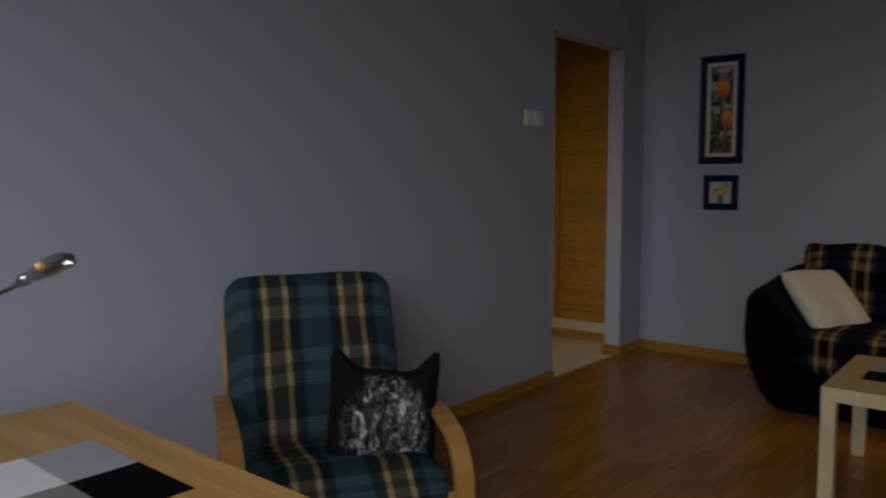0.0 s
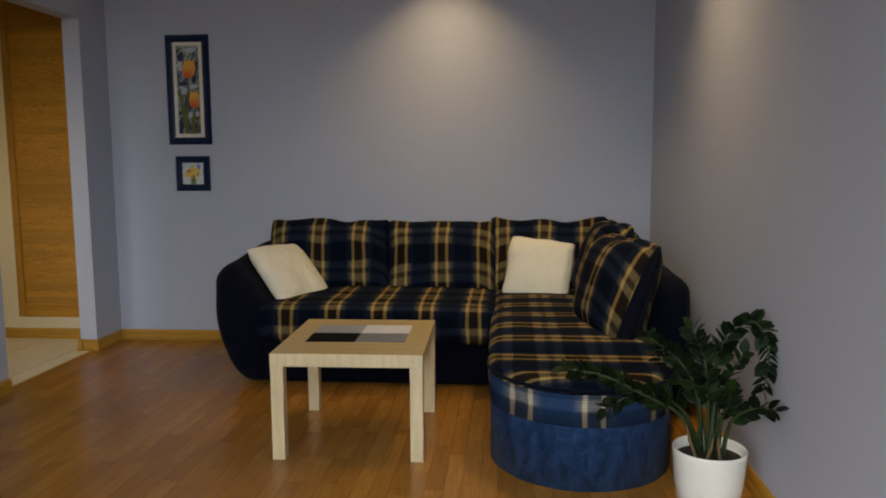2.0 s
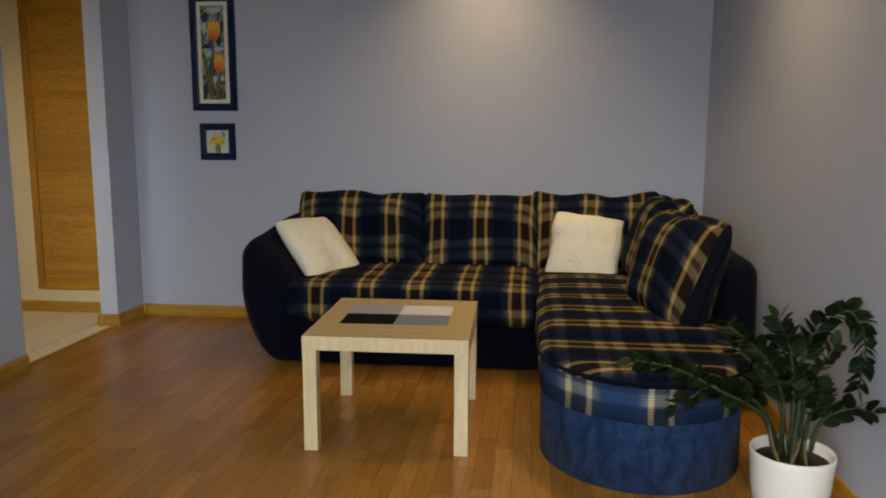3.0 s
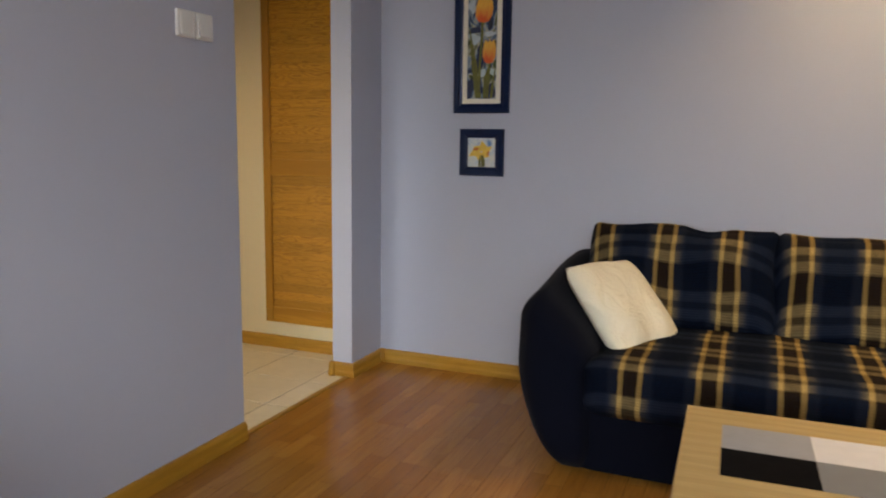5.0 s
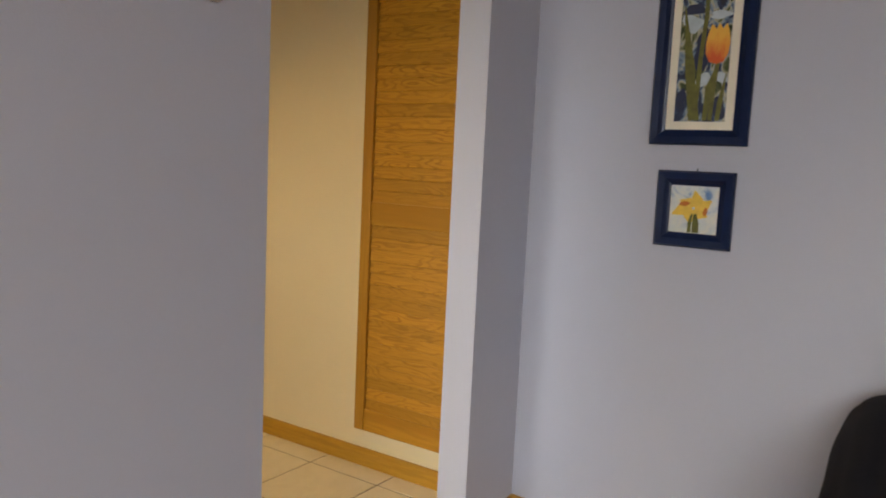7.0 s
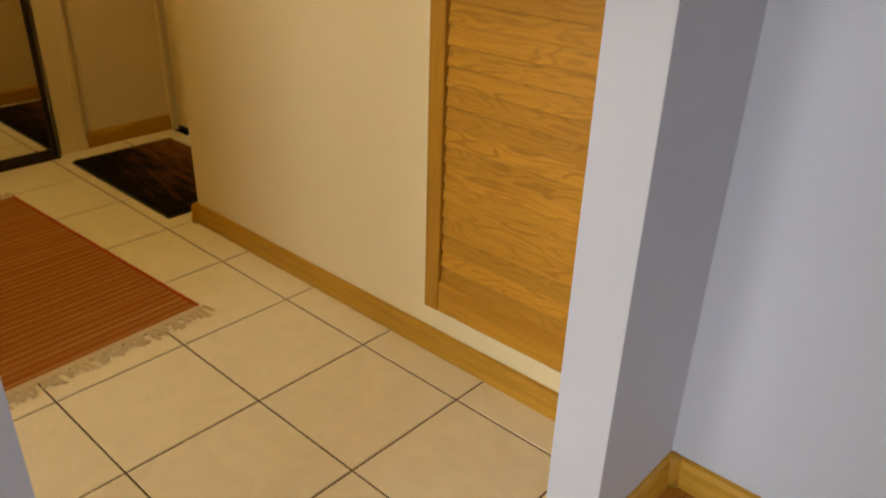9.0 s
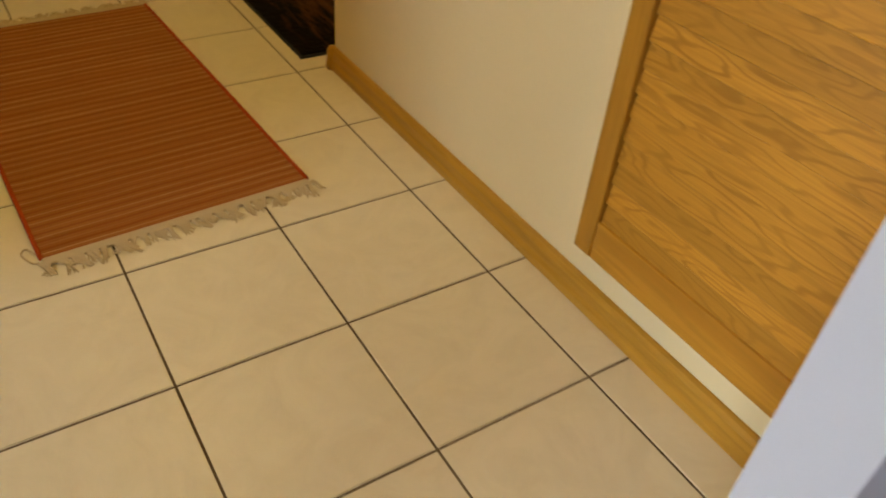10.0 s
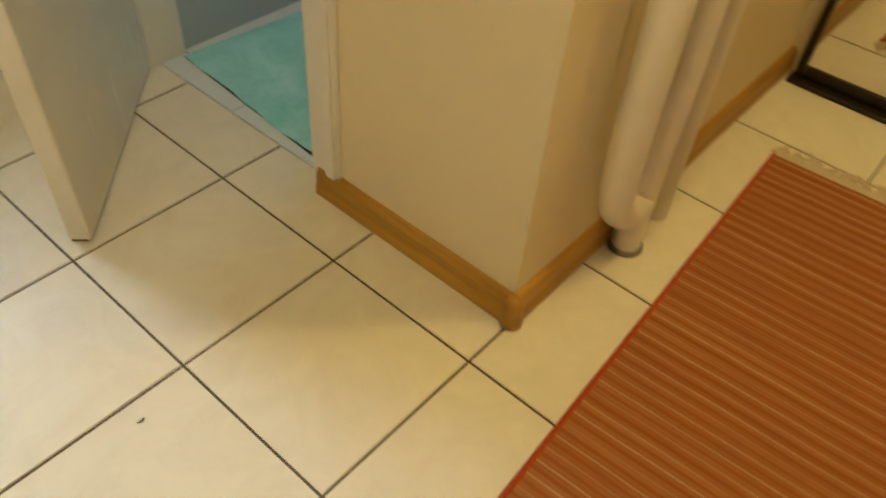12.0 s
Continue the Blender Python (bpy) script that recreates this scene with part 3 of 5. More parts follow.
def wall_window():
    a, b, lo, hi = 1.30, 3.84, 0.45, 2.30
    bm = boxes((XL, a, YW - 0.2, YW, 0, CEIL), (b, XR, YW - 0.2, YW, 0, CEIL), (a, b, YW - 0.2, YW, 0, lo), (a, b, YW - 0.2, YW, hi, CEIL))
    tagged(part("wall_window", bm, LAVENDER), "lavender painted wall with a wide window", "wall", kind="structure")
    w = thing("window_1", "white framed living room window", "window", (a + b) / 2, YW - 0.1, lo, kind="structure")
    hw, hh = (b - a) / 2, hi - lo
    for x0, x1, z0, z1 in ((-hw, hw, 0, 0.06), (-hw, hw, hh - 0.06, hh), (-hw, -hw + 0.06, 0.06, hh - 0.06), (hw - 0.06, hw, 0.06, hh - 0.06), (-0.03, 0.03, 0.06, hh - 0.06)):
        part("window_frame", boxes((x0, x1, -0.03, 0.03, z0, z1), bevel=0.006), WHITE_PAINT, w)


def hall_walls():
    bm = boxes((-1.318, XLH, YH, YH + 0.15, 0, CEIL))
    tagged(part("wall_hall", bm, CREAM), "cream painted hall wall", "wall", kind="structure")
    bm = boxes((-1.318, -1.318 + 0.08, YH + 0.15, YR, 0, CEIL))
    tagged(part("wall_recess", bm, CREAM), "cream painted side of the entrance recess", "wall", kind="structure")
    bm = boxes((XF - 0.12, XF, YA - 0.2, YR + 0.12, 0, CEIL))
    tagged(part("wall_far", bm, CREAM), "cream painted end wall of the hall", "wall", kind="structure")
    bm = boxes((XF, -2.285, YR, YR + 0.12, 0, CEIL), (-2.285, -1.445, YR, YR + 0.12, 2.05, CEIL), (-1.445, -1.10, YR, YR + 0.12, 0, CEIL))
    tagged(part("wall_entrance", bm, CREAM), "cream painted wall round the entrance door", "wall", kind="structure")
    d = thing("door_1", "pale painted entrance door, closed", "door", -1.865, YR + 0.02, 0.0, kind="structure")
    part("door_leaf", boxes((-0.405, 0.41, 0.0, 0.045, 0.022, 2.04), bevel=0.006), CREAM_GLOSS, d)
    part("door_seal", boxes((-0.405, 0.41, -0.004, 0.010, 0.012, 0.021)), RUBBER, d, "dark rubber seal")
    part("door_sill", boxes((-0.28, 0.41, -0.090, -0.006, 0.0, 0.011), bevel=0.003), WHITE_PLASTIC, d, "pale door sill")
    c = thing("entrance_casing", "cream painted upright casing beside the mirror doors", "trim", XF, 0.118, 0.0, kind="structure")
    part("casing_board", boxes((0.0, 0.026, -0.060, 0.060, 0.0, 2.30), bevel=0.005), CREAM_GLOSS, c)
    part("casing_bead", boxes((0.026, 0.034, 0.022, 0.050, 0.0, 2.30), bevel=0.004), CREAM_GLOSS, c)
    # block between the hall and the bathroom, with the bathroom doorway beside it
    for name, row, label in (("wall_block_hall", (XF, XA, YA - 0.10, YA, 0, CEIL), "cream painted hall wall behind the pipes"),
                             ("wall_block_side", (XA - 0.10, XA, BD1, YA - 0.10, 0, CEIL), "cream painted wall beside the bathroom doorway"),
                             ("wall_block_lintel", (XA - 0.10, XA, BD0, BD1, 2.03, CEIL), "cream painted wall above the bathroom doorway"),
                             ("wall_corridor_side", (XA - 0.10, XA, YC, BD0, 0, CEIL), "cream painted corridor wall")):
        bm = boxes(row)
        paint_by_normal(bm, lambda n, c: 1 if n.x < -0.5 or (n.y < -0.5 and c.x < XA - 0.12) else 0)
        tagged(part(name, bm, [CREAM, GREYWALL]), label, "wall", kind="structure")
    bm = boxes((XF, XA - 0.10, BD0 - 0.09, BD0 + 0.012, 0, CEIL), (XF - 0.12, XF, BD0 - 0.09, YA - 0.2, 0, CEIL))
    tagged(part("wall_bathroom", bm, GREYWALL), "grey blue bathroom wall", "wall", kind="structure")
    a, b, lo, hi = -0.75, 0.00, 1.05, 1.95
    bm = boxes((XA - 0.10, a, YC - 0.12, YC, 0, CEIL), (b, XLH, YC - 0.12, YC, 0, CEIL), (a, b, YC - 0.12, YC, 0, lo), (a, b, YC - 0.12, YC, hi, CEIL))
    tagged(part("wall_corridor", bm, CREAM), "cream painted corridor wall with a window", "wall", kind="structure")


def ceilings():
    bm = boxes((XL, XR, YW, YB, CEIL, CEIL + 0.12), (XF, XL, YC, YR, CEIL, CEIL + 0.12))
    tagged(part("ceiling", bm, CEILING), "white painted ceiling", "ceiling", kind="structure")


def skirting_profile(h=0.067, t=0.019):
    return [(0, 0), (t, 0), (t, 0.018), (t * 0.82, h * 0.45), (t * 0.80, h * 0.78), (t * 0.55, h * 0.95), (0.004, h), (0, h)]


def skirting(name, a, b, inward, mat, cut0=0.0, cut1=0.0, label="oak skirting board along the wall"):
    """Moulded board from a to b; inward is the unit vector into the room; cuts mitre the ends."""
    bm = bmesh.new()
    a, b, n = Vector((*a, 0)), Vector((*b, 0)), Vector((*inward, 0))
    d = (b - a).normalized()
    rings = []
    for p, s in ((a, cut0), (b, -cut1)):
        rings.append([bm.verts.new(p + n * u + Vector((0, 0, w)) + d * (u * s)) for u, w in skirting_profile()])
    for i in range(len(rings[0])):
        j = (i + 1) % len(rings[0])
        bm.faces.new((rings[0][i], rings[0][j], rings[1][j], rings[1][i]))
    bm.faces.new(rings[0]), bm.faces.new(rings[1])
    return tagged(part(name, bm, mat), label, "baseboard", kind="structure")


def corner_cap(x, y, r=0.024, h=0.070):
    bm = bmesh.new()
    lathe(bm, [(r * 0.98, 0.0), (r, 0.016), (r * 0.86, h * 0.5), (r * 0.86, h * 0.8), (r * 0.6, h * 0.96), (r * 0.2, h)], 16)
    ob = part("corner_piece", bm, OAK)
    smooth(ob)
    ob.location = (x, y, 0)
    return tagged(ob, "rounded oak corner piece of the skirting", "baseboard", kind="structure")


def skirtings():
    skirting("baseboard_left", (XL, YW), (XL, DOOR0), (1, 0), OAK_Y)
    skirting("baseboard_stub", (XL, DOOR1), (XL, YB), (1, 0), OAK_Y, cut0=-1, cut1=1)
    skirting("baseboard_reveal", (XLH, DOOR1), (XL, DOOR1), (0, -1), OAK, cut0=0, cut1=-1)
    skirting("baseboard_back", (XL, YB), (XR, YB), (0, -1), OAK, cut0=1, cut1=1)
    skirting("baseboard_right", (XR, YW), (XR, YB), (-1, 0), OAK_Y, cut1=1)
    skirting("baseboard_hall", (-1.318, YH), (XLH, YH), (0, -1), OAK)
    skirting("baseboard_recess", (-1.318, YH), (-1.318, YR), (-1, 0), OAK_Y, cut0=-1)
    skirting("baseboard_far", (XF, 0.179), (XF, YR), (1, 0), OAK_Y)
    skirting("baseboard_block_hall", (XF, YA), (XA, YA), (0, 1), OAK, cut1=-1)
    skirting("baseboard_block_side", (XA, BD1 + 0.012), (XA, YA), (1, 0), OAK_Y, cut1=-1)
    skirting("baseboard_corridor", (XLH, YC), (XLH, DOOR0), (-1, 0), OAK_Y)
    corner_cap(XLH + 0.004, DOOR1 - 0.012, 0.022)
    corner_cap(XL + 0.010, YB - 0.010, 0.026)
    corner_cap(XA + 0.007, YA + 0.007, 0.0205, 0.067)
    corner_cap(-1.316, YH - 0.008, 0.022)


wall_left(), wall_back(), wall_right(), wall_window(), hall_walls(), ceilings(), skirtings()
tagged(part("threshold_strip", boxes((0.458, 0.482, DOOR0, DOOR1 - 0.019, -0.002, 0.005), bevel=0.002), OAK_Y), "narrow oak threshold strip in the doorway", "threshold", kind="structure")


# ---- living room things ----
def print_squares(parent, x0, x1, y0, y1, z):
    """Four printed fields on a table top: light grey, white, black, grey."""
    xm, ym, h = (x0 + x1) / 2, (y0 + y1) / 2, 0.0012
    for name, m, a, b, c, d in (("printed_square", LIGHT_GREY_FOIL, x0, xm, ym, y1), ("printed_square", WHITE_FOIL, xm, x1, ym, y1),
                                ("printed_square", BLACK_FOIL, x0, xm, y0, ym), ("printed_square", GREY_FOIL, xm, x1, y0, ym)):
        part(name, boxes((a + 0.0003, b - 0.0003, c + 0.0003, d - 0.0003, z, z + h)), m, parent)


def coffee_table():
    t = thing("coffee_table", "square pale birch coffee table with printed grey and black squares", "coffee table", 2.407, -1.485, 0.0, 1.2)
    w, d, h, leg = 0.297, 0.320, 0.426, 0.050
    part("tabletop", boxes((-w, w, -d, d, h - 0.052, h), bevel=0.0025), [BIRCH, PALE_BIRCH], t)
    top = t.children[0]
    for p in top.data.polygons:
        p.material_index = 0 if p.normal.z > 0.9 else 1
    for sx in (-1, 1):
        for sy in (-1, 1):
            cx, cy = sx * (w - leg / 2 - 0.001), sy * (d - leg / 2 - 0.001)
            part("leg", boxes((cx - leg / 2, cx + leg / 2, cy - leg / 2, cy + leg / 2, 0, h - 0.0525), bevel=0.002), PALE_BIRCH, t)
    print_squares(t, -0.205, 0.205, -0.125, 0.195, h)
    return t


def desk():
    x0, x1, y0, y1, h = 1.238, 2.12, -4.72, -4.068, 0.725
    t = thing("desk", "beech desk with a printed black, grey and white pattern", "desk", (x0 + x1) / 2, (y0 + y1) / 2)
    w, d = (x1 - x0) / 2, (y1 - y0) / 2
    part("tabletop", boxes((-w, w, -d, d, h - 0.03, h), bevel=0.003), DESK_WOOD, t)
    for sx in (-1, 1):
        for sy in (-1, 1):
            part("leg", boxes((sx * (w - 0.04) - 0.03, sx * (w - 0.04) + 0.03, sy * (d - 0.04) - 0.03, sy * (d - 0.04) + 0.03, 0, h - 0.0305), bevel=0.004), DESK_WOOD, t)
    part("apron", boxes((-w + 0.08, w - 0.08, d - 0.05, d - 0.03, h - 0.10, h - 0.031)), DESK_WOOD, t)
    part("apron", boxes((-w + 0.08, w - 0.08, -d + 0.03, -d + 0.05, h - 0.10, h - 0.031)), DESK_WOOD, t)
    cx, cy, z = (x0 + x1) / 2, (y0 + y1) / 2, h
    xs, ys = (1.513, 1.674, 1.835), (-4.157, -4.269, -4.381)
    for i, j, m in ((0, 0, LIGHT_GREY_FOIL), (1, 0, BLACK_FOIL), (0, 1, WHITE_FOIL), (1, 1, GREY_FOIL)):
        part("printed_square", boxes((xs[i] - cx + 0.0003, xs[i + 1] - cx - 0.0003, ys[j + 1] - cy + 0.0003, ys[j] - cy - 0.0003, z, z + 0.0012)), m, t)
    return t


def desk_lamp():
    t = thing("desk_lamp", "slim chrome desk lamp with a shell shaped head", "lamp", 1.345, -4.47, 0.725)
    bm = lathe(bmesh.new(), [(0.075, 0), (0.078, 0.006), (0.072, 0.016), (0.02, 0.022), (0.012, 0.03)], 24)
    smooth(part("base", bm, STEEL, t))
    neck = arc([(0, 0, 0.028), (-0.02, 0.02, 0.14), (0.01, 0.12, 0.22), (0.09, 0.205, 0.262), (0.155, 0.218, 0.285)], 8)
    smooth(part("stem", tube(bmesh.new(), neck, 0.0042, 8), STEEL, t))
    smooth(part("joint", tube(bmesh.new(), [(0.150, 0.217, 0.283), (0.163, 0.219, 0.290), (0.178, 0.220, 0.296)], [0.007, 0.011, 0.008], 10), STEEL, t))
    head = bmesh.new()
    pts = [(0.172, 0.220, 0.294), (0.20, 0.220, 0.302), (0.24, 0.220, 0.314), (0.285, 0.220, 0.324), (0.322, 0.220, 0.330), (0.343, 0.220, 0.329)]
    tube(head, pts, [0.008, 0.016, 0.021, 0.021, 0.014, 0.004], 16, flat=0.62)
    smooth(part("shade", head, STEEL, t))
    bulb = lathe(bmesh.new(), [(0.002, 0), (0.006, 0.003), (0.0065, 0.010), (0.003, 0.014)], 16)
    b = part("bulb", bulb, plain("amber_bulb_glass", (0.62, 0.36, 0.09), 0.2), t, "small amber bulb")
    b.matrix_local = pose(0.277, 0.206, 0.322, 90, 0, 0)
    return t


def armchair():
    """Bent-wood easy chair, local front towards -y."""
    t = thing("armchair", "bent birch armchair with teal and yellow plaid cushions", "armchair", 0.955, -3.135, 0.0, 60)
    back = rbox(-0.285, 0.285, -0.045, 0.045, 0.0, 0.61, 0.036, 6, 0.015, 0.006)
    ob = smooth(part("back_cushion", back, TEAL_PLAID, t, "teal and yellow plaid back cushion"))
    ob.matrix_local = pose(0, 0.16, 0.235, -17, 0, 0)
    seat = rbox(-0.285, 0.285, -0.56, 0.02, 0.0, 0.10, 0.045, 6, 0.02, 0.006, 3)
    for v in seat.verts:
        if v.co.y < -0.45:
            v.co.z -= 0.9 * (abs(v.co.y) - 0.45) ** 1.15
    ob = smooth(part("seat_cushion", seat, TEAL_PLAID, t, "teal and yellow plaid seat cushion"))
    ob.matrix_local = pose(0, 0.16, 0.172, -7, 0, 0)
    for s in (-1, 1):
        x = s * 0.325
        bm = bmesh.new()
        # arm and front leg in one bent strip
        line = arc([(x, 0.24, 0.43), (x, 0.05, 0.44), (x, -0.16, 0.435), (x, -0.30, 0.40), (x, -0.375, 0.32), (x, -0.39, 0.20), (x, -0.37, 0.012)], 7)
        rings = []
        for i, p in enumerate(line):
            d = (line[min(i + 1, len(line) - 1)] - line[max(i - 1, 0)]).normalized()
            up = Vector((0, -d.z, d.y)) * -1
            rings.append([bm.verts.new(p + Vector((a * 0.028, 0, 0)) + up * b * 0.011) for a, b in ((-1, -1), (1, -1), (1, 1), (-1, 1))])
        for a, b in zip(rings, rings[1:]):
            for k in range(4):
                bm.faces.new((a[k], a[(k + 1) % 4], b[(k + 1) % 4], b[k]))
        bm.faces.new(rings[0]), bm.faces.new(rings[-1])
        part("armrest", bm, BENT, t, "bent birch armrest")
        line = arc([(x * 0.9, -0.38, 0.24), (x * 0.9, -0.1, 0.19), (x * 0.9, 0.16, 0.22), (x * 0.9, 0.29, 0.47), (x * 0.9, 0.38, 0.75)], 7)
        part("side_rail", tube(bmesh.new(), line, 0.016, 8), BENT, t)
        part("runner", boxes((x - 0.026, x + 0.026, -0.43, 0.30, 0.0, 0.022), bevel=0.006), BENT, t)
        part("rear_leg", tube(bmesh.new(), arc([(x, 0.27, 0.02), (x, 0.29, 0.22), (x, 0.24, 0.43)], 6), 0.015, 8), BENT, t)
    part("cross_bar", boxes((-0.31, 0.31, -0.02, 0.03, 0.172, 0.188), bevel=0.004), BENT, t)
    return t


def eared_cushion():
    """Black cushion with two pointed ears and a streaked grey print."""
    bm = pillow(0.355, 0.385, 0.15, 18, 0.05, 0.005, 5.0)
    for v in bm.verts:
        u, w = v.co.x / 0.17, v.co.z / 0.18
        if w > 0.55:
            k = (w - 0.55) / 0.45
            peak = max(0.0, 1 - abs(abs(u) - 0.84) / 0.30)
            v.co.z += k * (0.075 * peak - 0.012)
            v.co.x += k * 0.030 * peak * (1 if u > 0 else -1)
    ob = smooth(part("eared_cushion", bm, PRINT))
    ob.matrix_world = Matrix.Translation((1.137, -3.068, 0.398)) @ pose(0, 0, 0, 0, 0, 54) @ pose(0, 0, 0, -16, 7, 0)
    return tagged(ob, "black cushion with pointed ears and a grey streaked print", "cushion")


def corner_sofa():
    t = thing("corner_sofa", "navy velour corner sofa with yellow plaid seats and cushions", "sofa", 2.6, -0.4)
    o = Vector((2.6, -0.4, 0))

    def add(name, bm, mat, label="", parent=None):
        for v in bm.verts:
            v.co -= o
        return smooth(part(name, bm, mat, parent or t, label))

    # rolled arm: bulges in plan, rounded to the floor
    bm = rbox(1.497, 1.775, -0.835, 0.10, 0.0, 0.615, 0.10, 8, 0.006, 0.007)
    for v in bm.verts:
        fy = (0.10 - v.co.y) / 0.935
        side = (1.775 - v.co.x) / 0.278
        v.co.x += side * (0.135 * max(0.0, 1 - v.co.z / 0.38) ** 1.8 - 0.03 * (1 - fy))
        v.co.z *= 1 + 0.11 * (1 - fy)
        inner = min(1.0, max(0.0, (v.co.x - 1.57) / 0.2))
        v.co.z -= 0.17 * inner * min(1.0, fy / 0.45) * max(0.0, (v.co.z - 0.2) / 0.42)
    add("armrest", bm, NAVY, "slanting rounded navy velour armrest")
    add("base", rbox(1.70, 3.00, -0.79, 0.10, 0.0, 0.25, 0.03, 5, 0, 0.003), NAVY)
    add("back_frame", rbox(1.62, 3.86, -0.02, 0.108, 0.0, 0.70, 0.05, 6, 0, 0.005), NAVY)
    add("side_back_frame", rbox(3.62, 3.85, -1.22, 0.06, 0.0, 0.63, 0.07, 6, 0.01, 0.006), NAVY)
    add("seat_cushion", rbox(1.745, 2.975, -0.875, -0.06, 0.235, 0.425, 0.045, 9, 0.016, 0.006, 2, (0, 0.3, 1)), PLAID, "navy and yellow plaid seat cushion")
    add("chaise_base", rbox(2.985, 3.645, -1.68, -0.05, 0.0, 0.25, 0.02, 5), BLUE)
    add("chaise_seat", rbox(2.955, 3.655, -1.66, -0.06, 0.235, 0.425, 0.05, 9, 0.014, 0.006, 4, (0.3, 0, 1)), PLAID_CROSS, "plaid chaise seat with stripes across")

    # half-round end with plaid lid and hanging band
    cx, cy, rx, ry = 3.312, -1.66, 0.352, 0.362

    def half(z0, z1, k, slope=0.0, round_top=0.0):
        bm = bmesh.new()
        n = 28
        levels = [(z0, 1.0), (z1 - round_top, 1.0)]
        if round_top:
            levels += [(z1 - round_top * (1 - math.sin(a)), 1 - round_top / rx * (1 - math.cos(a))) for a in (0.4, 0.8, 1.2, math.pi / 2)]
        rings = []
        for z, s in levels:
            ring = []
            for i in range(n + 1):
                a = math.pi + math.pi * i / n
                bulge = 1 + 0.012 * noise.noise(Vector((math.cos(a) * 3, math.sin(a) * 3, z * 6)))
                ring.append(bm.verts.new((cx + rx * k * s * bulge * math.cos(a), cy + ry * k * s * bulge * math.sin(a), z)))
            rings.append(ring)
        for a, b in zip(rings, rings[1:]):
            for i in range(n):
                bm.faces.new((a[i], a[i + 1], b[i + 1], b[i]))
            bm.faces.new((a[n], a[0], b[0], b[n]))
        bm.faces.new(rings[0]), bm.faces.new(rings[-1])
        return bm

    add("end_base", half(0.0, 0.345, 0.985), BLUE, "half round blue velour base")
    add("end_band", half(0.235, 0.352, 1.0), PLAID_BAND, "hanging plaid band")
    lid = add("end_lid", half(0.353, 0.405, 1.012, round_top=0.03), PLAID_CROSS, "half round plaid lid")
    edge = [(cx + rx * 1.014 * math.cos(a), cy + ry * 1.014 * math.sin(a), 0.366) for a in (math.pi + math.pi * i / 30 for i in range(31))]
    add("piping", tube(bmesh.new(), edge, 0.007, 8), NAVY, parent=lid)

    # loose back cushions
    for w, x, lean, turn, y, zc, s, dx, sag in ((0.70, 1.988, -15, 1.5, -0.185, 0.600, 1, 0.083, 0.022), (0.62, 2.645, -15, 0, -0.185, 0.590, 2, 0.013, 0.006), (0.66, 3.270, -14, -2, -0.165, 0.605, 3, 0.05, 0.010)):
        bm = rbox(dx - w / 2, dx + w / 2, -0.070, 0.070, -0.205, 0.205, 0.030, 12, 0.048, 0.026, s, (0.06, 1, -0.10))
        for v in bm.verts:
            up, u = max(0.0, v.co.z / 0.205), (v.co.x - dx) / (w / 2)
            v.co.z -= up * sag * (math.exp(-((u - 0.25) / 0.22) ** 2) + 0.5 * max(0.0, u))
            v.co.z += 0.016 * up * up * abs(u) ** 7
        ob = smooth(part("back_cushion", bm, PLAID, t, "plump plaid back cushion"))
        ob.matrix_local = Matrix.Translation(Vector((x, y, zc)) - o) @ pose(0, 0, 0, lean, 0, turn) @ Matrix.Translation((-dx, 0, 0))
    for x, y, z, turn, w, s in ((3.545, -0.62, 0.615, -86, 0.56, 5), (3.520, -1.20, 0.590, -79, 0.62, 6)):
        bm = rbox(-w / 2, w / 2, -0.040, 0.040, -0.225, 0.225, 0.038, 8, 0.085, 0.014, s, (0.15, 1, 0.1))
        for v in bm.verts:
            k = max(0.0, (v.co.x / (w / 2) - 0.35) / 0.65)
            v.co.y *= 1 - 0.75 * k * (0.35 + 0.65 * max(0.0, (v.co.z + 0.225) / 0.45))
        for f in bm.faces:
            f.material_index = 1 if f.calc_center_median().x > 0.44 * w else 0
        ob = smooth(part("side_cushion", bm, [PLAID, NAVY], t, "plump plaid side cushion"))
        ob.matrix_local = Matrix.Translation(Vector((x, y, z)) - o) @ pose(0, 0, 0, 0, 0, turn) @ pose(0, 0, 0, -19, 0, 0)
    return t


def scatter_cushion(m, w, h, seed):
    bm = pillow(w, h, 0.12, 26, 0.07, 0.018, seed)
    ob = smooth(part("scatter_cushion", bm, FLEECE))
    ob.matrix_world = m
    return tagged(ob, "cream fleece scatter cushion lying on the sofa", "cushion", "scatter cushions")


def leaning(centre, across, up):
    """A pose whose x runs across and whose z runs up, both given as directions."""
    x = Vector(across).normalized()
    z = Vector(up)
    z = (z - x * z.dot(x)).normalized()
    y = z.cross(x)
    return Matrix.Translation(centre) @ Matrix((x, y, z)).transposed().to_4x4()


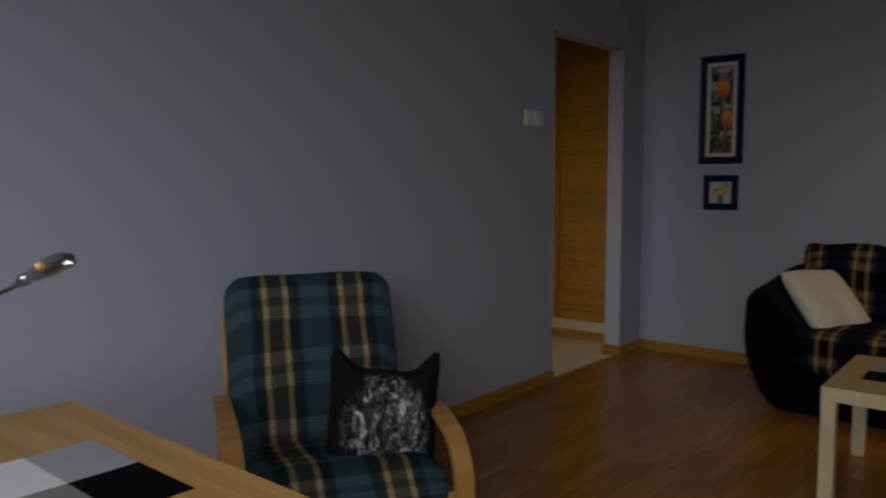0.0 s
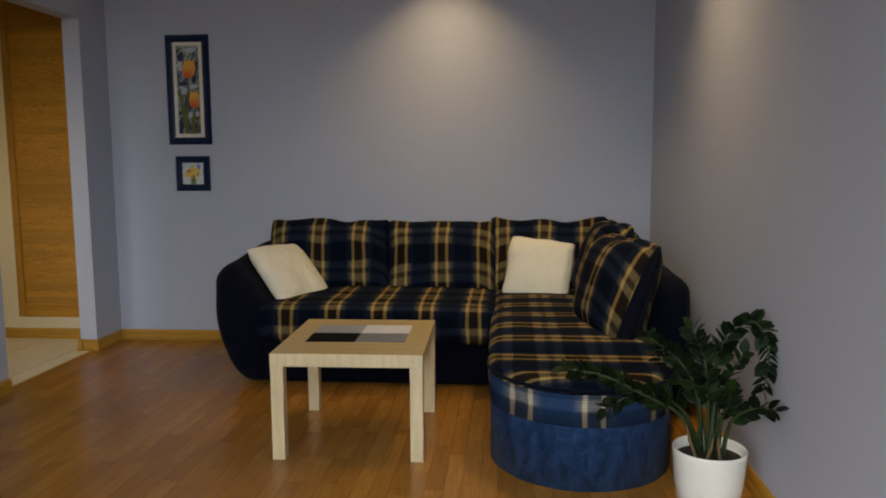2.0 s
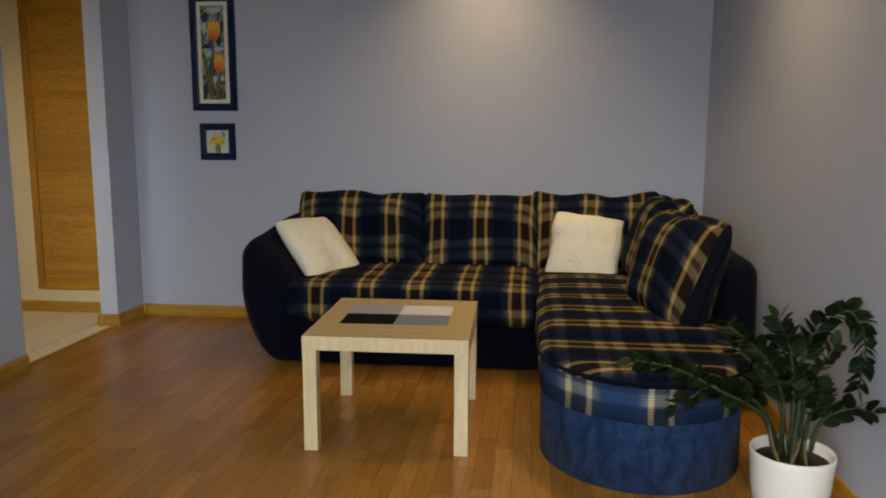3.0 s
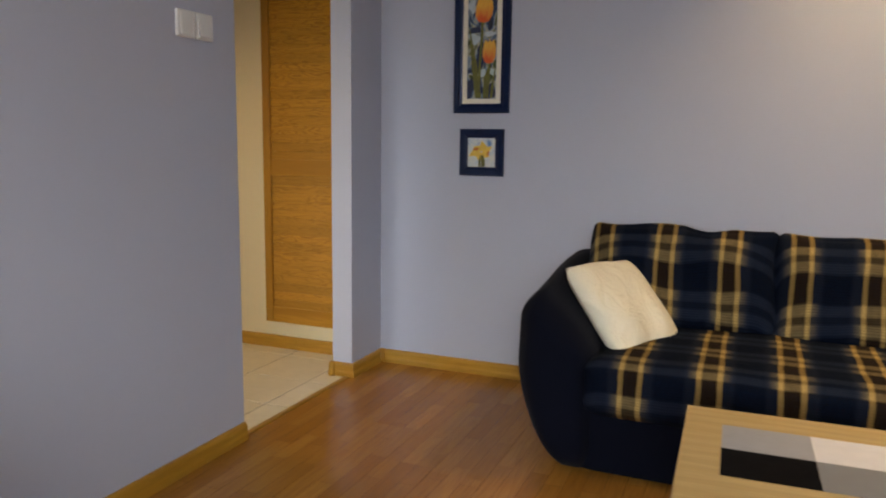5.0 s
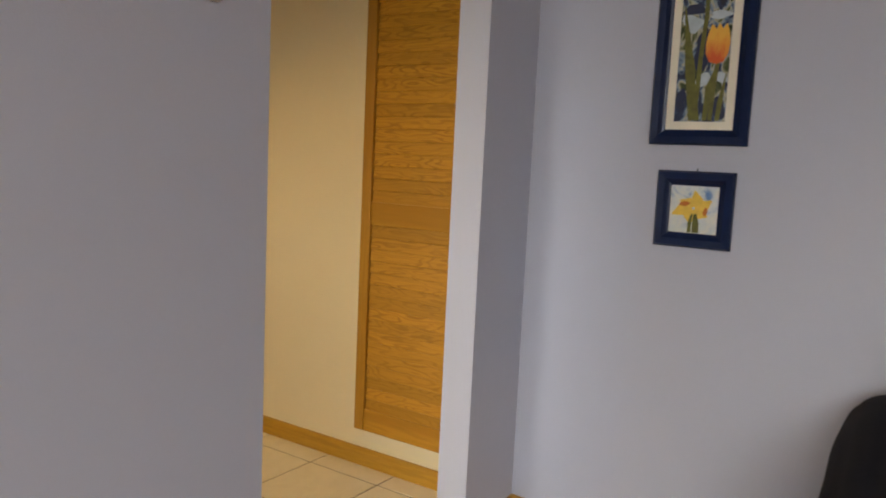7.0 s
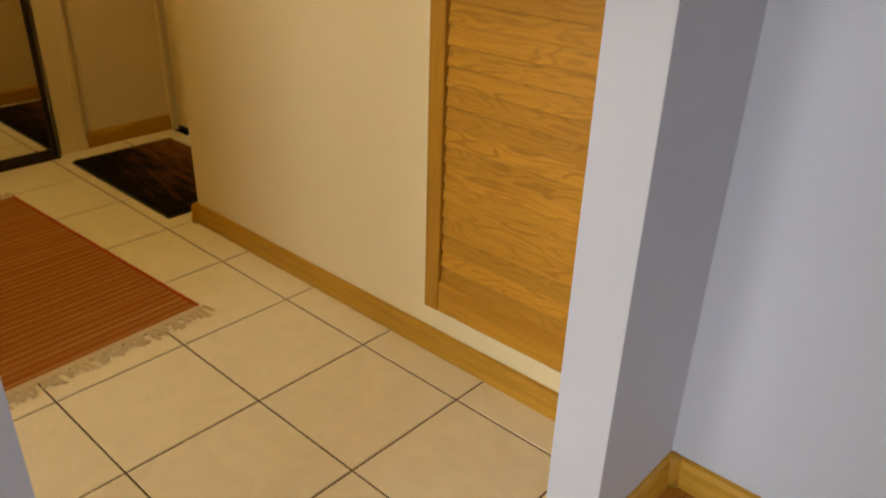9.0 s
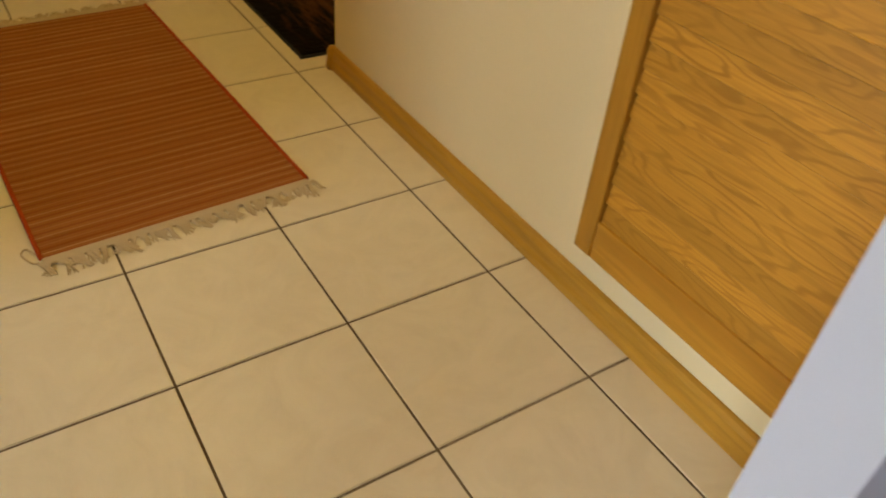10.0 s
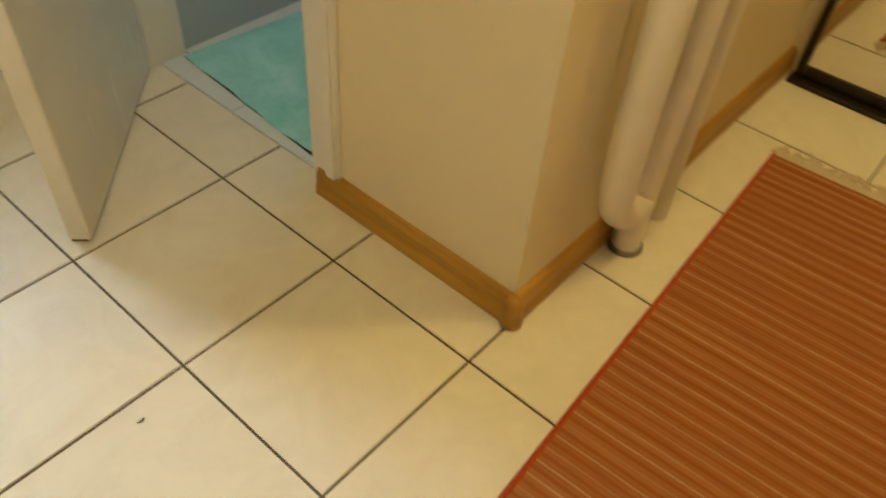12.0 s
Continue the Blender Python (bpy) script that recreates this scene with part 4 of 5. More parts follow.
def picture_frame(t, w, h, bar):
    """Four mitred mouldings in the xz-plane, front towards -y."""
    corners = [(-w / 2, -h / 2), (w / 2, -h / 2), (w / 2, h / 2), (-w / 2, h / 2)]
    prof = [(0, 0), (0, 0.014), (0.12, 0.022), (0.55, 0.020), (0.8, 0.012), (1.0, 0.009), (1.0, 0.0)]
    for i in range(4):
        a, b = Vector(corners[i]), Vector(corners[(i + 1) % 4])
        bm = bmesh.new()
        rings = []
        for p, q in ((a, Vector((-math.copysign(1, a.x), -math.copysign(1, a.y)))), (b, Vector((-math.copysign(1, b.x), -math.copysign(1, b.y))))):
            rings.append([bm.verts.new((p.x + q.x * u * bar, -d, p.y + q.y * u * bar)) for u, d in prof])
        for k in range(len(prof)):
            m = (k + 1) % len(prof)
            bm.faces.new((rings[0][k], rings[0][m], rings[1][m], rings[1][k]))
        bm.faces.new(rings[0]), bm.faces.new(rings[1])
        part("frame_bar", bm, NAVY_LACQUER, t)


def tulip_outline(x, z, w, h, tilt=0.0):
    pts = [(-0.30, 0.0), (-0.47, 0.22), (-0.50, 0.5), (-0.42, 0.78), (-0.30, 1.0), (-0.12, 0.86), (0.0, 1.02), (0.14, 0.86), (0.30, 1.0), (0.44, 0.76), (0.5, 0.5), (0.46, 0.22), (0.28, 0.0), (0.0, -0.05)]
    return [(x + u * w + tilt * v * h, z + v * h) for u, v in pts]


def band(points, widths):
    """Outline of a leaf or stem along points in the xz-plane."""
    left, right = [], []
    for i, (x, z) in enumerate(points):
        a, b = points[max(i - 1, 0)], points[min(i + 1, len(points) - 1)]
        d = Vector((b[0] - a[0], b[1] - a[1])).normalized()
        left.append((x - d.y * widths[i], z + d.x * widths[i]))
        right.append((x + d.y * widths[i], z - d.x * widths[i]))
    return left + right[::-1]


def tulip_picture():
    t = thing("tulip_picture", "tall painting of orange tulips in a navy frame", "picture", 1.020, YB - 0.001, 1.611)
    w, h, bar = 0.277, 0.680, 0.044
    picture_frame(t, w, h, bar)
    part("mount", boxes((-w / 2 + 0.04, w / 2 - 0.04, -0.008, -0.003, -h / 2 + 0.04, h / 2 - 0.04)), MOUNT, t)
    c = part("canvas", boxes((-0.071, 0.071, -0.011, -0.0085, -0.273, 0.273)), TULIP_CANVAS, t, "painted blue and green background")
    y = -0.0112
    for k, (x, z, a, b, m) in enumerate(((-0.045, 0.20, 0.020, 0.03, BLUE_DAB), (0.045, 0.155, 0.022, 0.028, BLUE_DAB), (0.000, -0.075, 0.030, 0.050, BLUE_DAB), (-0.035, 0.040, 0.030, 0.018, BLUE_DAB),
                                         (0.050, -0.235, 0.022, 0.03, BLUE_DAB), (-0.055, -0.215, 0.015, 0.03, BLUE_DAB), (0.02, 0.245, 0.04, 0.02, PALE_DAB), (-0.040, 0.000, 0.028, 0.026, PALE_DAB),
                                         (0.038, 0.022, 0.030, 0.010, PALE_DAB), (0.005, -0.155, 0.022, 0.022, PALE_DAB), (0.052, -0.150, 0.018, 0.016, PALE_DAB), (-0.050, 0.150, 0.018, 0.03, PALE_DAB))):
        out = [(x + a * math.cos(q) * (1 + 0.30 * math.sin(3 * q + k)), z + b * math.sin(q) * (1 + 0.25 * math.cos(2 * q + 2 * k))) for q in (2 * math.pi * i / 18 for i in range(18))]
        part("brush_dab", sheet(bmesh.new(), [(max(-0.071, min(0.071, u)), v) for u, v in out], y + 0.0001 * k), m, c)
    for k, (pts, ws) in enumerate((([(-0.012, -0.27), (-0.008, -0.1), (0.0, 0.02), (0.0, 0.11)], [0.006] * 4), ([(0.03, -0.27), (0.036, -0.15), (0.045, -0.06)], [0.006] * 3),
                                   ([(-0.02, -0.27), (-0.036, -0.12), (-0.062, 0.05)], [0.009, 0.014, 0.001]), ([(-0.005, -0.27), (-0.03, -0.16), (-0.05, -0.03)], [0.007, 0.012, 0.001]),
                                   ([(0.015, -0.27), (0.022, -0.18), (0.050, -0.09)], [0.006, 0.010, 0.001]), ([(0.05, -0.27), (0.055, -0.22), (0.066, -0.14)], [0.006, 0.007, 0.001]))):
        part("painted_leaf", sheet(bmesh.new(), band(pts, ws), y - 0.0012 - 0.0001 * k), LEAF_PAINT, c)
    for x, z, a, b, tilt in ((0.006, 0.078, 0.086, 0.112, 0.06), (0.036, -0.108, 0.066, 0.105, 0.02)):
        bm = sheet(bmesh.new(), [(u, v) for u, v in tulip_outline(0, 0, a, b, tilt)], 0.0)
        p = part("painted_tulip", bm, PETAL, c, "orange painted tulip")
        p.location = (x, y - 0.0022, z)
    return t


def narcissus_picture():
    t = thing("narcissus_picture", "small square painting of a yellow narcissus in navy frame", "picture", 1.027, YB - 0.001, 1.087)
    w, h, bar = 0.220, 0.221, 0.044
    picture_frame(t, w, h, bar)
    part("hook", lathe(bmesh.new(), [(0.003, 0.108), (0.003, 0.116), (0.001, 0.119)], 8), STEEL, t)
    c = part("canvas", boxes((-0.068, 0.068, -0.010, -0.003, -0.068, 0.068)), NARCISSUS_CANVAS, t, "pale blue painted background")
    for k, a in enumerate((20, 75, 130, 190, 250, 310)):
        q = radians(a)
        r = 1.0 + 0.18 * math.sin(2.3 * k)
        pts = [(0.004 * math.cos(q), 0.004 + 0.004 * math.sin(q)), (0.032 * r * math.cos(q), 0.004 + 0.024 * r * math.sin(q)), (0.060 * r * math.cos(q + 0.25), 0.004 + 0.044 * r * math.sin(q + 0.25))]
        part("painted_petal", sheet(bmesh.new(), band(pts, [0.006, 0.017, 0.002]), -0.0102 - 0.0002 * k), YELLOW_PETAL, c)
    for k, (x, z, a, b) in enumerate(((-0.026, 0.016, 0.015, 0.007), (0.034, -0.004, 0.006, 0.012))):
        out = [(x + a * math.cos(q) * (1 + 0.3 * math.sin(2 * q)), z + b * math.sin(q)) for q in (2 * math.pi * i / 12 for i in range(12))]
        part("painted_trumpet", sheet(bmesh.new(), out, -0.0118 - 0.0002 * k), ORANGE_DAB, c)
    for k, (x0, x1) in enumerate(((-0.008, -0.003), (0.005, 0.004), (0.014, 0.008))):
        part("painted_leaf", sheet(bmesh.new(), band([(x0, -0.066), (x0, -0.04), (x1, -0.012)], [0.005, 0.005, 0.002]), -0.0125 - 0.0002 * k), LEAF_PAINT, c)
    return t


def light_switch():
    t = thing("light_switch", "white plastic double light switch on the wall", "light switch", XL, -1.240, 1.505, 90)
    for s in (-1, 1):
        x = s * 0.0445
        body = rbox(x - 0.0435, x + 0.0435, -0.014, 0.0, -0.044, 0.044, 0.012, 5)
        b = smooth(part("cover_plate", body, WHITE_PLASTIC, t))
        r = part("rocker", boxes((x - 0.030, x + 0.030, -0.020, -0.012, -0.036, 0.036), bevel=0.007), WHITE_PLASTIC, b)
        for v in r.data.vertices:
            if v.co.z > 0.02 and v.co.y < -0.015:
                v.co.y += 0.005
    return t


def wall_vent():
    """Ventilation grille high on the wall: pale rim, dark slatted opening."""
    t = thing("wall_vent", "small ventilation grille with a pale rim on the wall", "vent", 2.655, YB, 2.29)
    part("backing", boxes((-0.078, 0.078, -0.006, -0.001, -0.088, 0.088)), RUBBER, t)
    for a in ((-0.092, 0.092, -0.016, -0.001, 0.0785, 0.092), (-0.092, 0.092, -0.016, -0.001, -0.092, -0.0785), (-0.092, -0.0785, -0.016, -0.001, -0.078, 0.078), (0.0785, 0.092, -0.016, -0.001, -0.078, 0.078)):
        part("rim", boxes(a, bevel=0.002), WHITE_PLASTIC, t)
    for k in range(6):
        sl = part("slat", boxes((-0.078, 0.078, -0.005, 0.005, -0.002, 0.002)), DARK_FRAME, t)
        sl.matrix_local = pose(0, -0.011, -0.065 + 0.026 * k, 35, 0, 0)
    return t


def downlight(x, y):
    t = thing("downlight", "round recessed ceiling spotlight, lit", "spotlight", x, y, CEIL, group="ceiling spotlights")
    smooth(part("ring", lathe(bmesh.new(), [(0.045, -0.001), (0.047, -0.006), (0.040, -0.009), (0.036, -0.004)], 28), RING_WHITE, t))
    part("lens", lathe(bmesh.new(), [(0.034, -0.003), (0.034, -0.0095), (0.01, -0.010)], 24), GLASS_GLOW, t, "lit glass")
    return t


def leaf_mesh():
    """One pointed oval leaf along +x, folded a little."""
    bm = bmesh.new()
    n = 7
    rows = []
    for i in range(n + 1):
        u = i / n
        w = 0.5 * math.sin(math.pi * u ** 0.8) ** 0.8 * 0.66
        z = -0.10 * u * u
        rows.append([bm.verts.new((u, s * w, z + 0.10 * abs(s) * w)) for s in (-1, -0.5, 0, 0.5, 1)])
    for a, b in zip(rows, rows[1:]):
        for k in range(4):
            bm.faces.new((a[k], a[k + 1], b[k + 1], b[k]))
    ext = bmesh.ops.extrude_face_region(bm, geom=bm.faces[:])
    for v in ext["geom"]:
        if isinstance(v, bmesh.types.BMVert):
            v.co.z -= 0.02
    bmesh.ops.remove_doubles(bm, verts=bm.verts, dist=1e-5)
    bmesh.ops.recalc_face_normals(bm, faces=bm.faces)
    me = bpy.data.meshes.new("leaf")
    bm.to_mesh(me)
    bm.free()
    me.materials.append(LEAF)
    for p in me.polygons:
        p.use_smooth = True
    return me


def potted_plant():
    px, py = 3.706, -2.085
    t = thing("potted_plant", "dark green fleshy leaved plant in a white pot", "plant", px, py)
    prof = [(0.088, 0.0), (0.098, 0.004), (0.112, 0.09), (0.119, 0.185), (0.121, 0.198), (0.118, 0.203), (0.113, 0.200), (0.111, 0.185), (0.108, 0.165)]
    smooth(part("pot", lathe(bmesh.new(), prof, 40), POT_WHITE, t, "white glazed pot"))
    soil = lathe(bmesh.new(), [(0.1095, 0.150), (0.1095, 0.168), (0.06, 0.175), (0.01, 0.177)], 28)
    part("soil", soil, SOIL, t)
    rnd = random.Random(4)
    me = leaf_mesh()
    # lines of the arching stems from the pot's middle, and how many leaves each bears
    stems = [([(0.01, 0.0, 0.36), (0.012, 0.0, 0.50), (0.045, 0.0, 0.61), (0.125, -0.01, 0.660), (0.168, -0.03, 0.56), (0.150, -0.05, 0.43)], 64),
             ([(-0.015, -0.02, 0.36), (-0.03, -0.02, 0.52), (-0.075, -0.02, 0.635)], 30),
             ([(-0.04, -0.01, 0.36), (-0.095, -0.02, 0.50), (-0.215, -0.03, 0.610)], 36),
             ([(-0.10, -0.02, 0.32), (-0.234, -0.03, 0.405), (-0.355, -0.03, 0.465), (-0.480, -0.03, 0.490)], 44),
             ([(-0.09, 0.02, 0.33), (-0.22, 0.01, 0.400), (-0.345, 0.0, 0.335)], 30),
             ([(0.05, -0.06, 0.32), (0.11, -0.10, 0.385), (0.160, -0.13, 0.39)], 12),
             ([(0.03, 0.02, 0.34), (0.06, 0.02, 0.45), (0.105, 0.02, 0.540)], 16),
             ([(0.01, 0.06, 0.34), (0.0, 0.09, 0.46), (-0.04, 0.11, 0.555)], 16),
             ([(-0.03, 0.06, 0.34), (-0.09, 0.10, 0.44), (-0.16, 0.13, 0.500)], 16),
             ([(0.02, -0.05, 0.32), (0.03, -0.09, 0.40), (0.02, -0.13, 0.455)], 13)]
    for ctrl, count in stems:
        ctrl = [(x, y, 0.168 + 0.945 * (z - 0.168)) for x, y, z in ctrl]
        root = (ctrl[0][0] * 0.35 + rnd.uniform(-0.02, 0.02), ctrl[0][1] * 0.4 + rnd.uniform(-0.02, 0.02), 0.168)
        line = arc([root, *ctrl], 8)
        last = len(line) - 1
        st = smooth(part("stem", tube(bmesh.new(), line, [0.0085 * (1 - 0.72 * i / last) for i in range(len(line))], 7), STEM_GREEN, t))
        roll = rnd.uniform(-0.5, 0.5)
        for k in range(count):
            f = 0.34 + 0.66 * k / (count - 1)
            i = min(int(f * last), last - 1)
            p = line[i].lerp(line[i + 1], f * last - i)
            d = (line[i + 1] - line[i]).normalized()
            side = d.cross(Vector((roll, 1.0, 0.35))).normalized() * (1 if k % 2 else -1)
            end = k >= count - 1
            way = (side * (0.25 if end else 1.0) + d * 0.85 + Vector((rnd.uniform(-0.18, 0.18), rnd.uniform(-0.30, 0.30), rnd.uniform(-0.10, 0.25)))).normalized()
            size = rnd.uniform(0.052, 0.070) * (1.05 - 0.25 * f)
            m = way.to_track_quat("X", "Z").to_matrix().to_4x4()
            leaf = new("leaf", me)
            leaf.parent = st
            leaf.matrix_basis = Matrix.Translation(p) @ m @ pose(0, 0, 0, rnd.uniform(-55, 55), 0, 0) @ Matrix.Diagonal((size, size, size, 1))
    for x, y, a, h in ((-0.05, -0.06, -0.03, 0.13), (-0.035, -0.075, 0.02, 0.10), (0.02, -0.07, -0.01, 0.09)):
        part("dry_stalk", tube(bmesh.new(), [(x, y, 0.168), (x + a, y, 0.168 + h * 0.6), (x + a * 1.4, y, 0.168 + h)], [0.006, 0.005, 0.003], 6), DRY_STEM, t)
    return t


coffee_table(), desk(), desk_lamp(), armchair(), eared_cushion(), corner_sofa()
scatter_cushion(leaning((1.812, -0.476, 0.538), (0.183, 0.36, -0.007), (-0.21, 0.13, 0.266)), 0.415, 0.405, 1.0)
scatter_cushion(leaning((3.205, -0.385, 0.548), (1.0, -0.10, -0.115), (0.22, 0.40, 1.0)), 0.385, 0.375, 8.0)
tulip_picture(), narcissus_picture(), light_switch(), potted_plant()
wall_vent()
downlight(2.66, -0.275)
downlight(3.50, -1.42)


# ---- hall things ----
def louvre_cabinet():
    x0, x1, z0, z1, yf = -0.190, 0.366, 0.150, 2.34, 0.082
    t = thing("louvre_cabinet", "honey coloured wooden louvred cupboard door on the hall wall", "cupboard", (x0 + x1) / 2, yf, z0)
    w, h, d = (x1 - x0) / 2, z1 - z0, YH - yf
    part("backing", boxes((-w + 0.01, w - 0.01, d - 0.006, d - 0.001, 0.01, h - 0.01)), PINE_Z, t)
    for s in (-1, 1):
        a, b = sorted((s * w, s * (w - 0.045)))
        part("stile", boxes((a, b, 0.0, d - 0.007, 0.0, h), bevel=0.003), PINE_Z, t)
    rails = [(0.0, 0.085), (0.795, 0.880), (1.87, 1.95), (h - 0.085, h)]
    for a, b in rails:
        part("rail", boxes((-w + 0.0455, w - 0.0455, 0.002, d - 0.007, a, b), bevel=0.002), PINE_X, t)
    bm = boxes((-w + 0.046, w - 0.046, -0.0025, 0.0025, -0.0255, 0.0255), bevel=0.002)
    first = part("slat", bm, PINE, t)
    first.matrix_local = pose(0, 0.016, 0.10, 0, 0, 0)
    pitch, spots = 0.0432, []
    for (_, a), (b, _) in zip(rails, rails[1:]):
        n = int((b - a) / pitch)
        spots += [a + (b - a) * (k + 0.5) / n for k in range(n)]
    for k, z in enumerate(spots):
        ob = first if k == 0 else new("slat", first.data)
        ob.parent = t
        ob.matrix_local = pose(0, 0.0135, z, -10.5, 0, 0)
    return t


def hall_rug():
    x0, x1, y0, y1 = -1.945, -0.790, -0.832, -0.236
    t = thing("hall_rug", "rust red woven runner with beige fringes on the tiles", "rug", (x0 + x1) / 2, (y0 + y1) / 2, 0.0, 3.0)
    w, d = (x1 - x0) / 2, (y1 - y0) / 2
    bm = bmesh.new()
    nx, ny = 50, 14
    g = [[bm.verts.new((-w + 2 * w * i / nx, -d + 2 * d * j / ny, 0.0062 + 0.0015 * noise.noise(Vector((i * 0.3, j * 0.5, 1))))) for j in range(ny + 1)] for i in range(nx + 1)]
    for i in range(nx):
        for j in range(ny):
            bm.faces.new((g[i][j], g[i + 1][j], g[i + 1][j + 1], g[i][j + 1]))
    ext = bmesh.ops.extrude_face_region(bm, geom=bm.faces[:])
    for v in ext["geom"]:
        if isinstance(v, bmesh.types.BMVert):
            v.co.z = 0.0006
    part("weave", bm, RUG, t)
    for s in (-1, 1):
        line = [(-w + 2 * w * i / 30, s * d, 0.006) for i in range(31)]
        smooth(part("binding", tube(bmesh.new(), line, 0.0052, 6), RED_EDGE, t, "red bound edge"))
    rnd = random.Random(7)
    for s in (-1, 1):
        hem = bmesh.new()
        box(hem, *sorted((s * w, s * (w + 0.024))), -d, d, 0.001, 0.0080, bevel=0.003)
        part("hem", hem, FRINGE, t, "beige cotton hem")
        bm = bmesh.new()
        lock = None
        for k in range(380):
            if k % 8 == 0:
                lock = (rnd.uniform(0.030, 0.056), rnd.gauss(0, 0.015), rnd.uniform(-0.004, 0.004))
            y = -d - 0.008 + (2 * d + 0.016) * k / 379 + rnd.uniform(-0.0015, 0.0015)
            ln, dy = lock[0] * rnd.uniform(0.75, 1.15), lock[1] + rnd.gauss(0, 0.005)
            a = Vector((s * (w + 0.012), y, 0.0055))
            pull = (k % 8 - 3.5) * -0.0009
            pts = arc([a, a + Vector((s * ln * 0.5, dy * 0.3 + lock[2] + pull, rnd.uniform(-0.002, 0.001))), a + Vector((s * ln, dy + pull * 2.0, -0.0035))], 3)
            tube(bm, pts, [0.0026, 0.0028, 0.0028, 0.0028, 0.0026, 0.0022, 0.0014][:len(pts)], 5, flat=0.7)
        tagged(part("fringe", bm, FRINGE, t, "tangled beige fringe"), kind="stuff")
    loop = arc([(w - 0.01, -d - 0.002, 0.006), (w - 0.045, -d - 0.018, 0.006), (w - 0.03, -d - 0.030, 0.006), (w + 0.005, -d - 0.018, 0.006), (w + 0.012, -d - 0.004, 0.006)], 6)
    smooth(part("loose_thread", tube(bmesh.new(), loop, 0.002, 6), FRINGE, t))
    return t


def doormat():
    t = thing("doormat", "dark brown and black doormat in the entrance", "doormat", -1.785, 0.30, 0.0, 0)
    part("rubber_base", boxes((-0.385, 0.385, -0.258, 0.192, 0.0005, 0.007), bevel=0.002), RUBBER, t)
    bm = bmesh.new()
    nx, ny = 60, 40
    g = [[bm.verts.new((-0.375 + 0.75 * i / nx, -0.250 + 0.434 * j / ny, 0.0135 + 0.003 * noise.noise(Vector((i * 0.9, j * 0.9, 3))))) for j in range(ny + 1)] for i in range(nx + 1)]
    for i in range(nx):
        for j in range(ny):
            bm.faces.new((g[i][j], g[i + 1][j], g[i + 1][j + 1], g[i][j + 1]))
    ext = bmesh.ops.extrude_face_region(bm, geom=bm.faces[:])
    for v in ext["geom"]:
        if isinstance(v, bmesh.types.BMVert):
            v.co.z = 0.0072
    part("carpet_face", bm, DOORMAT, t)
    return t


def mirror_doors():
    """Two sliding mirror panels in dark frames on a floor track."""
    t = thing("mirror_wardrobe", "sliding mirror doors in dark metal frames", "wardrobe", XF, -0.475, 0.0)
    part("track", boxes((0.002, 0.062, -0.50, 0.515, 0.0, 0.012), bevel=0.002), DARK_FRAME, t)
    part("top_track", boxes((0.002, 0.062, -0.50, 0.515, 2.26, 2.30), bevel=0.002), DARK_FRAME, t)
    for y0, y1, x in ((-0.495, 0.005, 0.008), (-0.015, 0.510, 0.034)):
        leaf = part("sliding_door", boxes((x, x + 0.016, y0 + 0.022, y1 - 0.022, 0.045, 2.235)), MIRROR, t, "mirror glass")
        for a in ((x - 0.002, x + 0.022, y0, y0 + 0.0215, 0.014, 2.258), (x - 0.002, x + 0.022, y1 - 0.0215, y1, 0.014, 2.258),
                  (x - 0.002, x + 0.022, y0 + 0.022, y1 - 0.022, 0.014, 0.0445), (x - 0.002, x + 0.022, y0 + 0.022, y1 - 0.022, 2.236, 2.258)):
            part("door_frame", boxes(a, bevel=0.003), DARK_FRAME, leaf)
    return t


def heating_pipes():
    t = thing("heating_pipes", "cream painted heating pipes bent towards the floor", "pipes", 0, 0)
    ya = YA + 0.050
    bm = tube(bmesh.new(), arc([(-1.298, ya, 2.54), (-1.298, ya, 1.2), (-1.300, ya, 0.42), (-1.304, ya, 0.27), (-1.325, ya, 0.175), (-1.378, ya, 0.128), (-1.430, ya, 0.125)], 10), 0.0315, 20)
    smooth(part("pipe", bm, PIPE, t))
    bm = tube(bmesh.new(), arc([(-1.425, ya + 0.004, 2.54), (-1.425, ya + 0.004, 1.2), (-1.427, ya + 0.003, 0.40), (-1.430, ya, 0.22), (-1.430, ya, 0.0)], 8), 0.0285, 20)
    smooth(part("pipe", bm, PIPE, t))
    bm = tube(bmesh.new(), arc([(-1.560, ya - 0.006, 2.54), (-1.560, ya - 0.006, 1.2), (-1.560, ya - 0.006, 0.0)], 5), 0.024, 16)
    smooth(part("pipe", bm, PIPE, t))
    ring = lathe(bmesh.new(), [(0.031, 0.0), (0.036, 0.002), (0.035, 0.008), (0.030, 0.010)], 24)
    ob = smooth(part("floor_collar", ring, DULL_METAL, t, "dull metal floor collar"))
    ob.location = (-1.430, ya, 0)
    return t


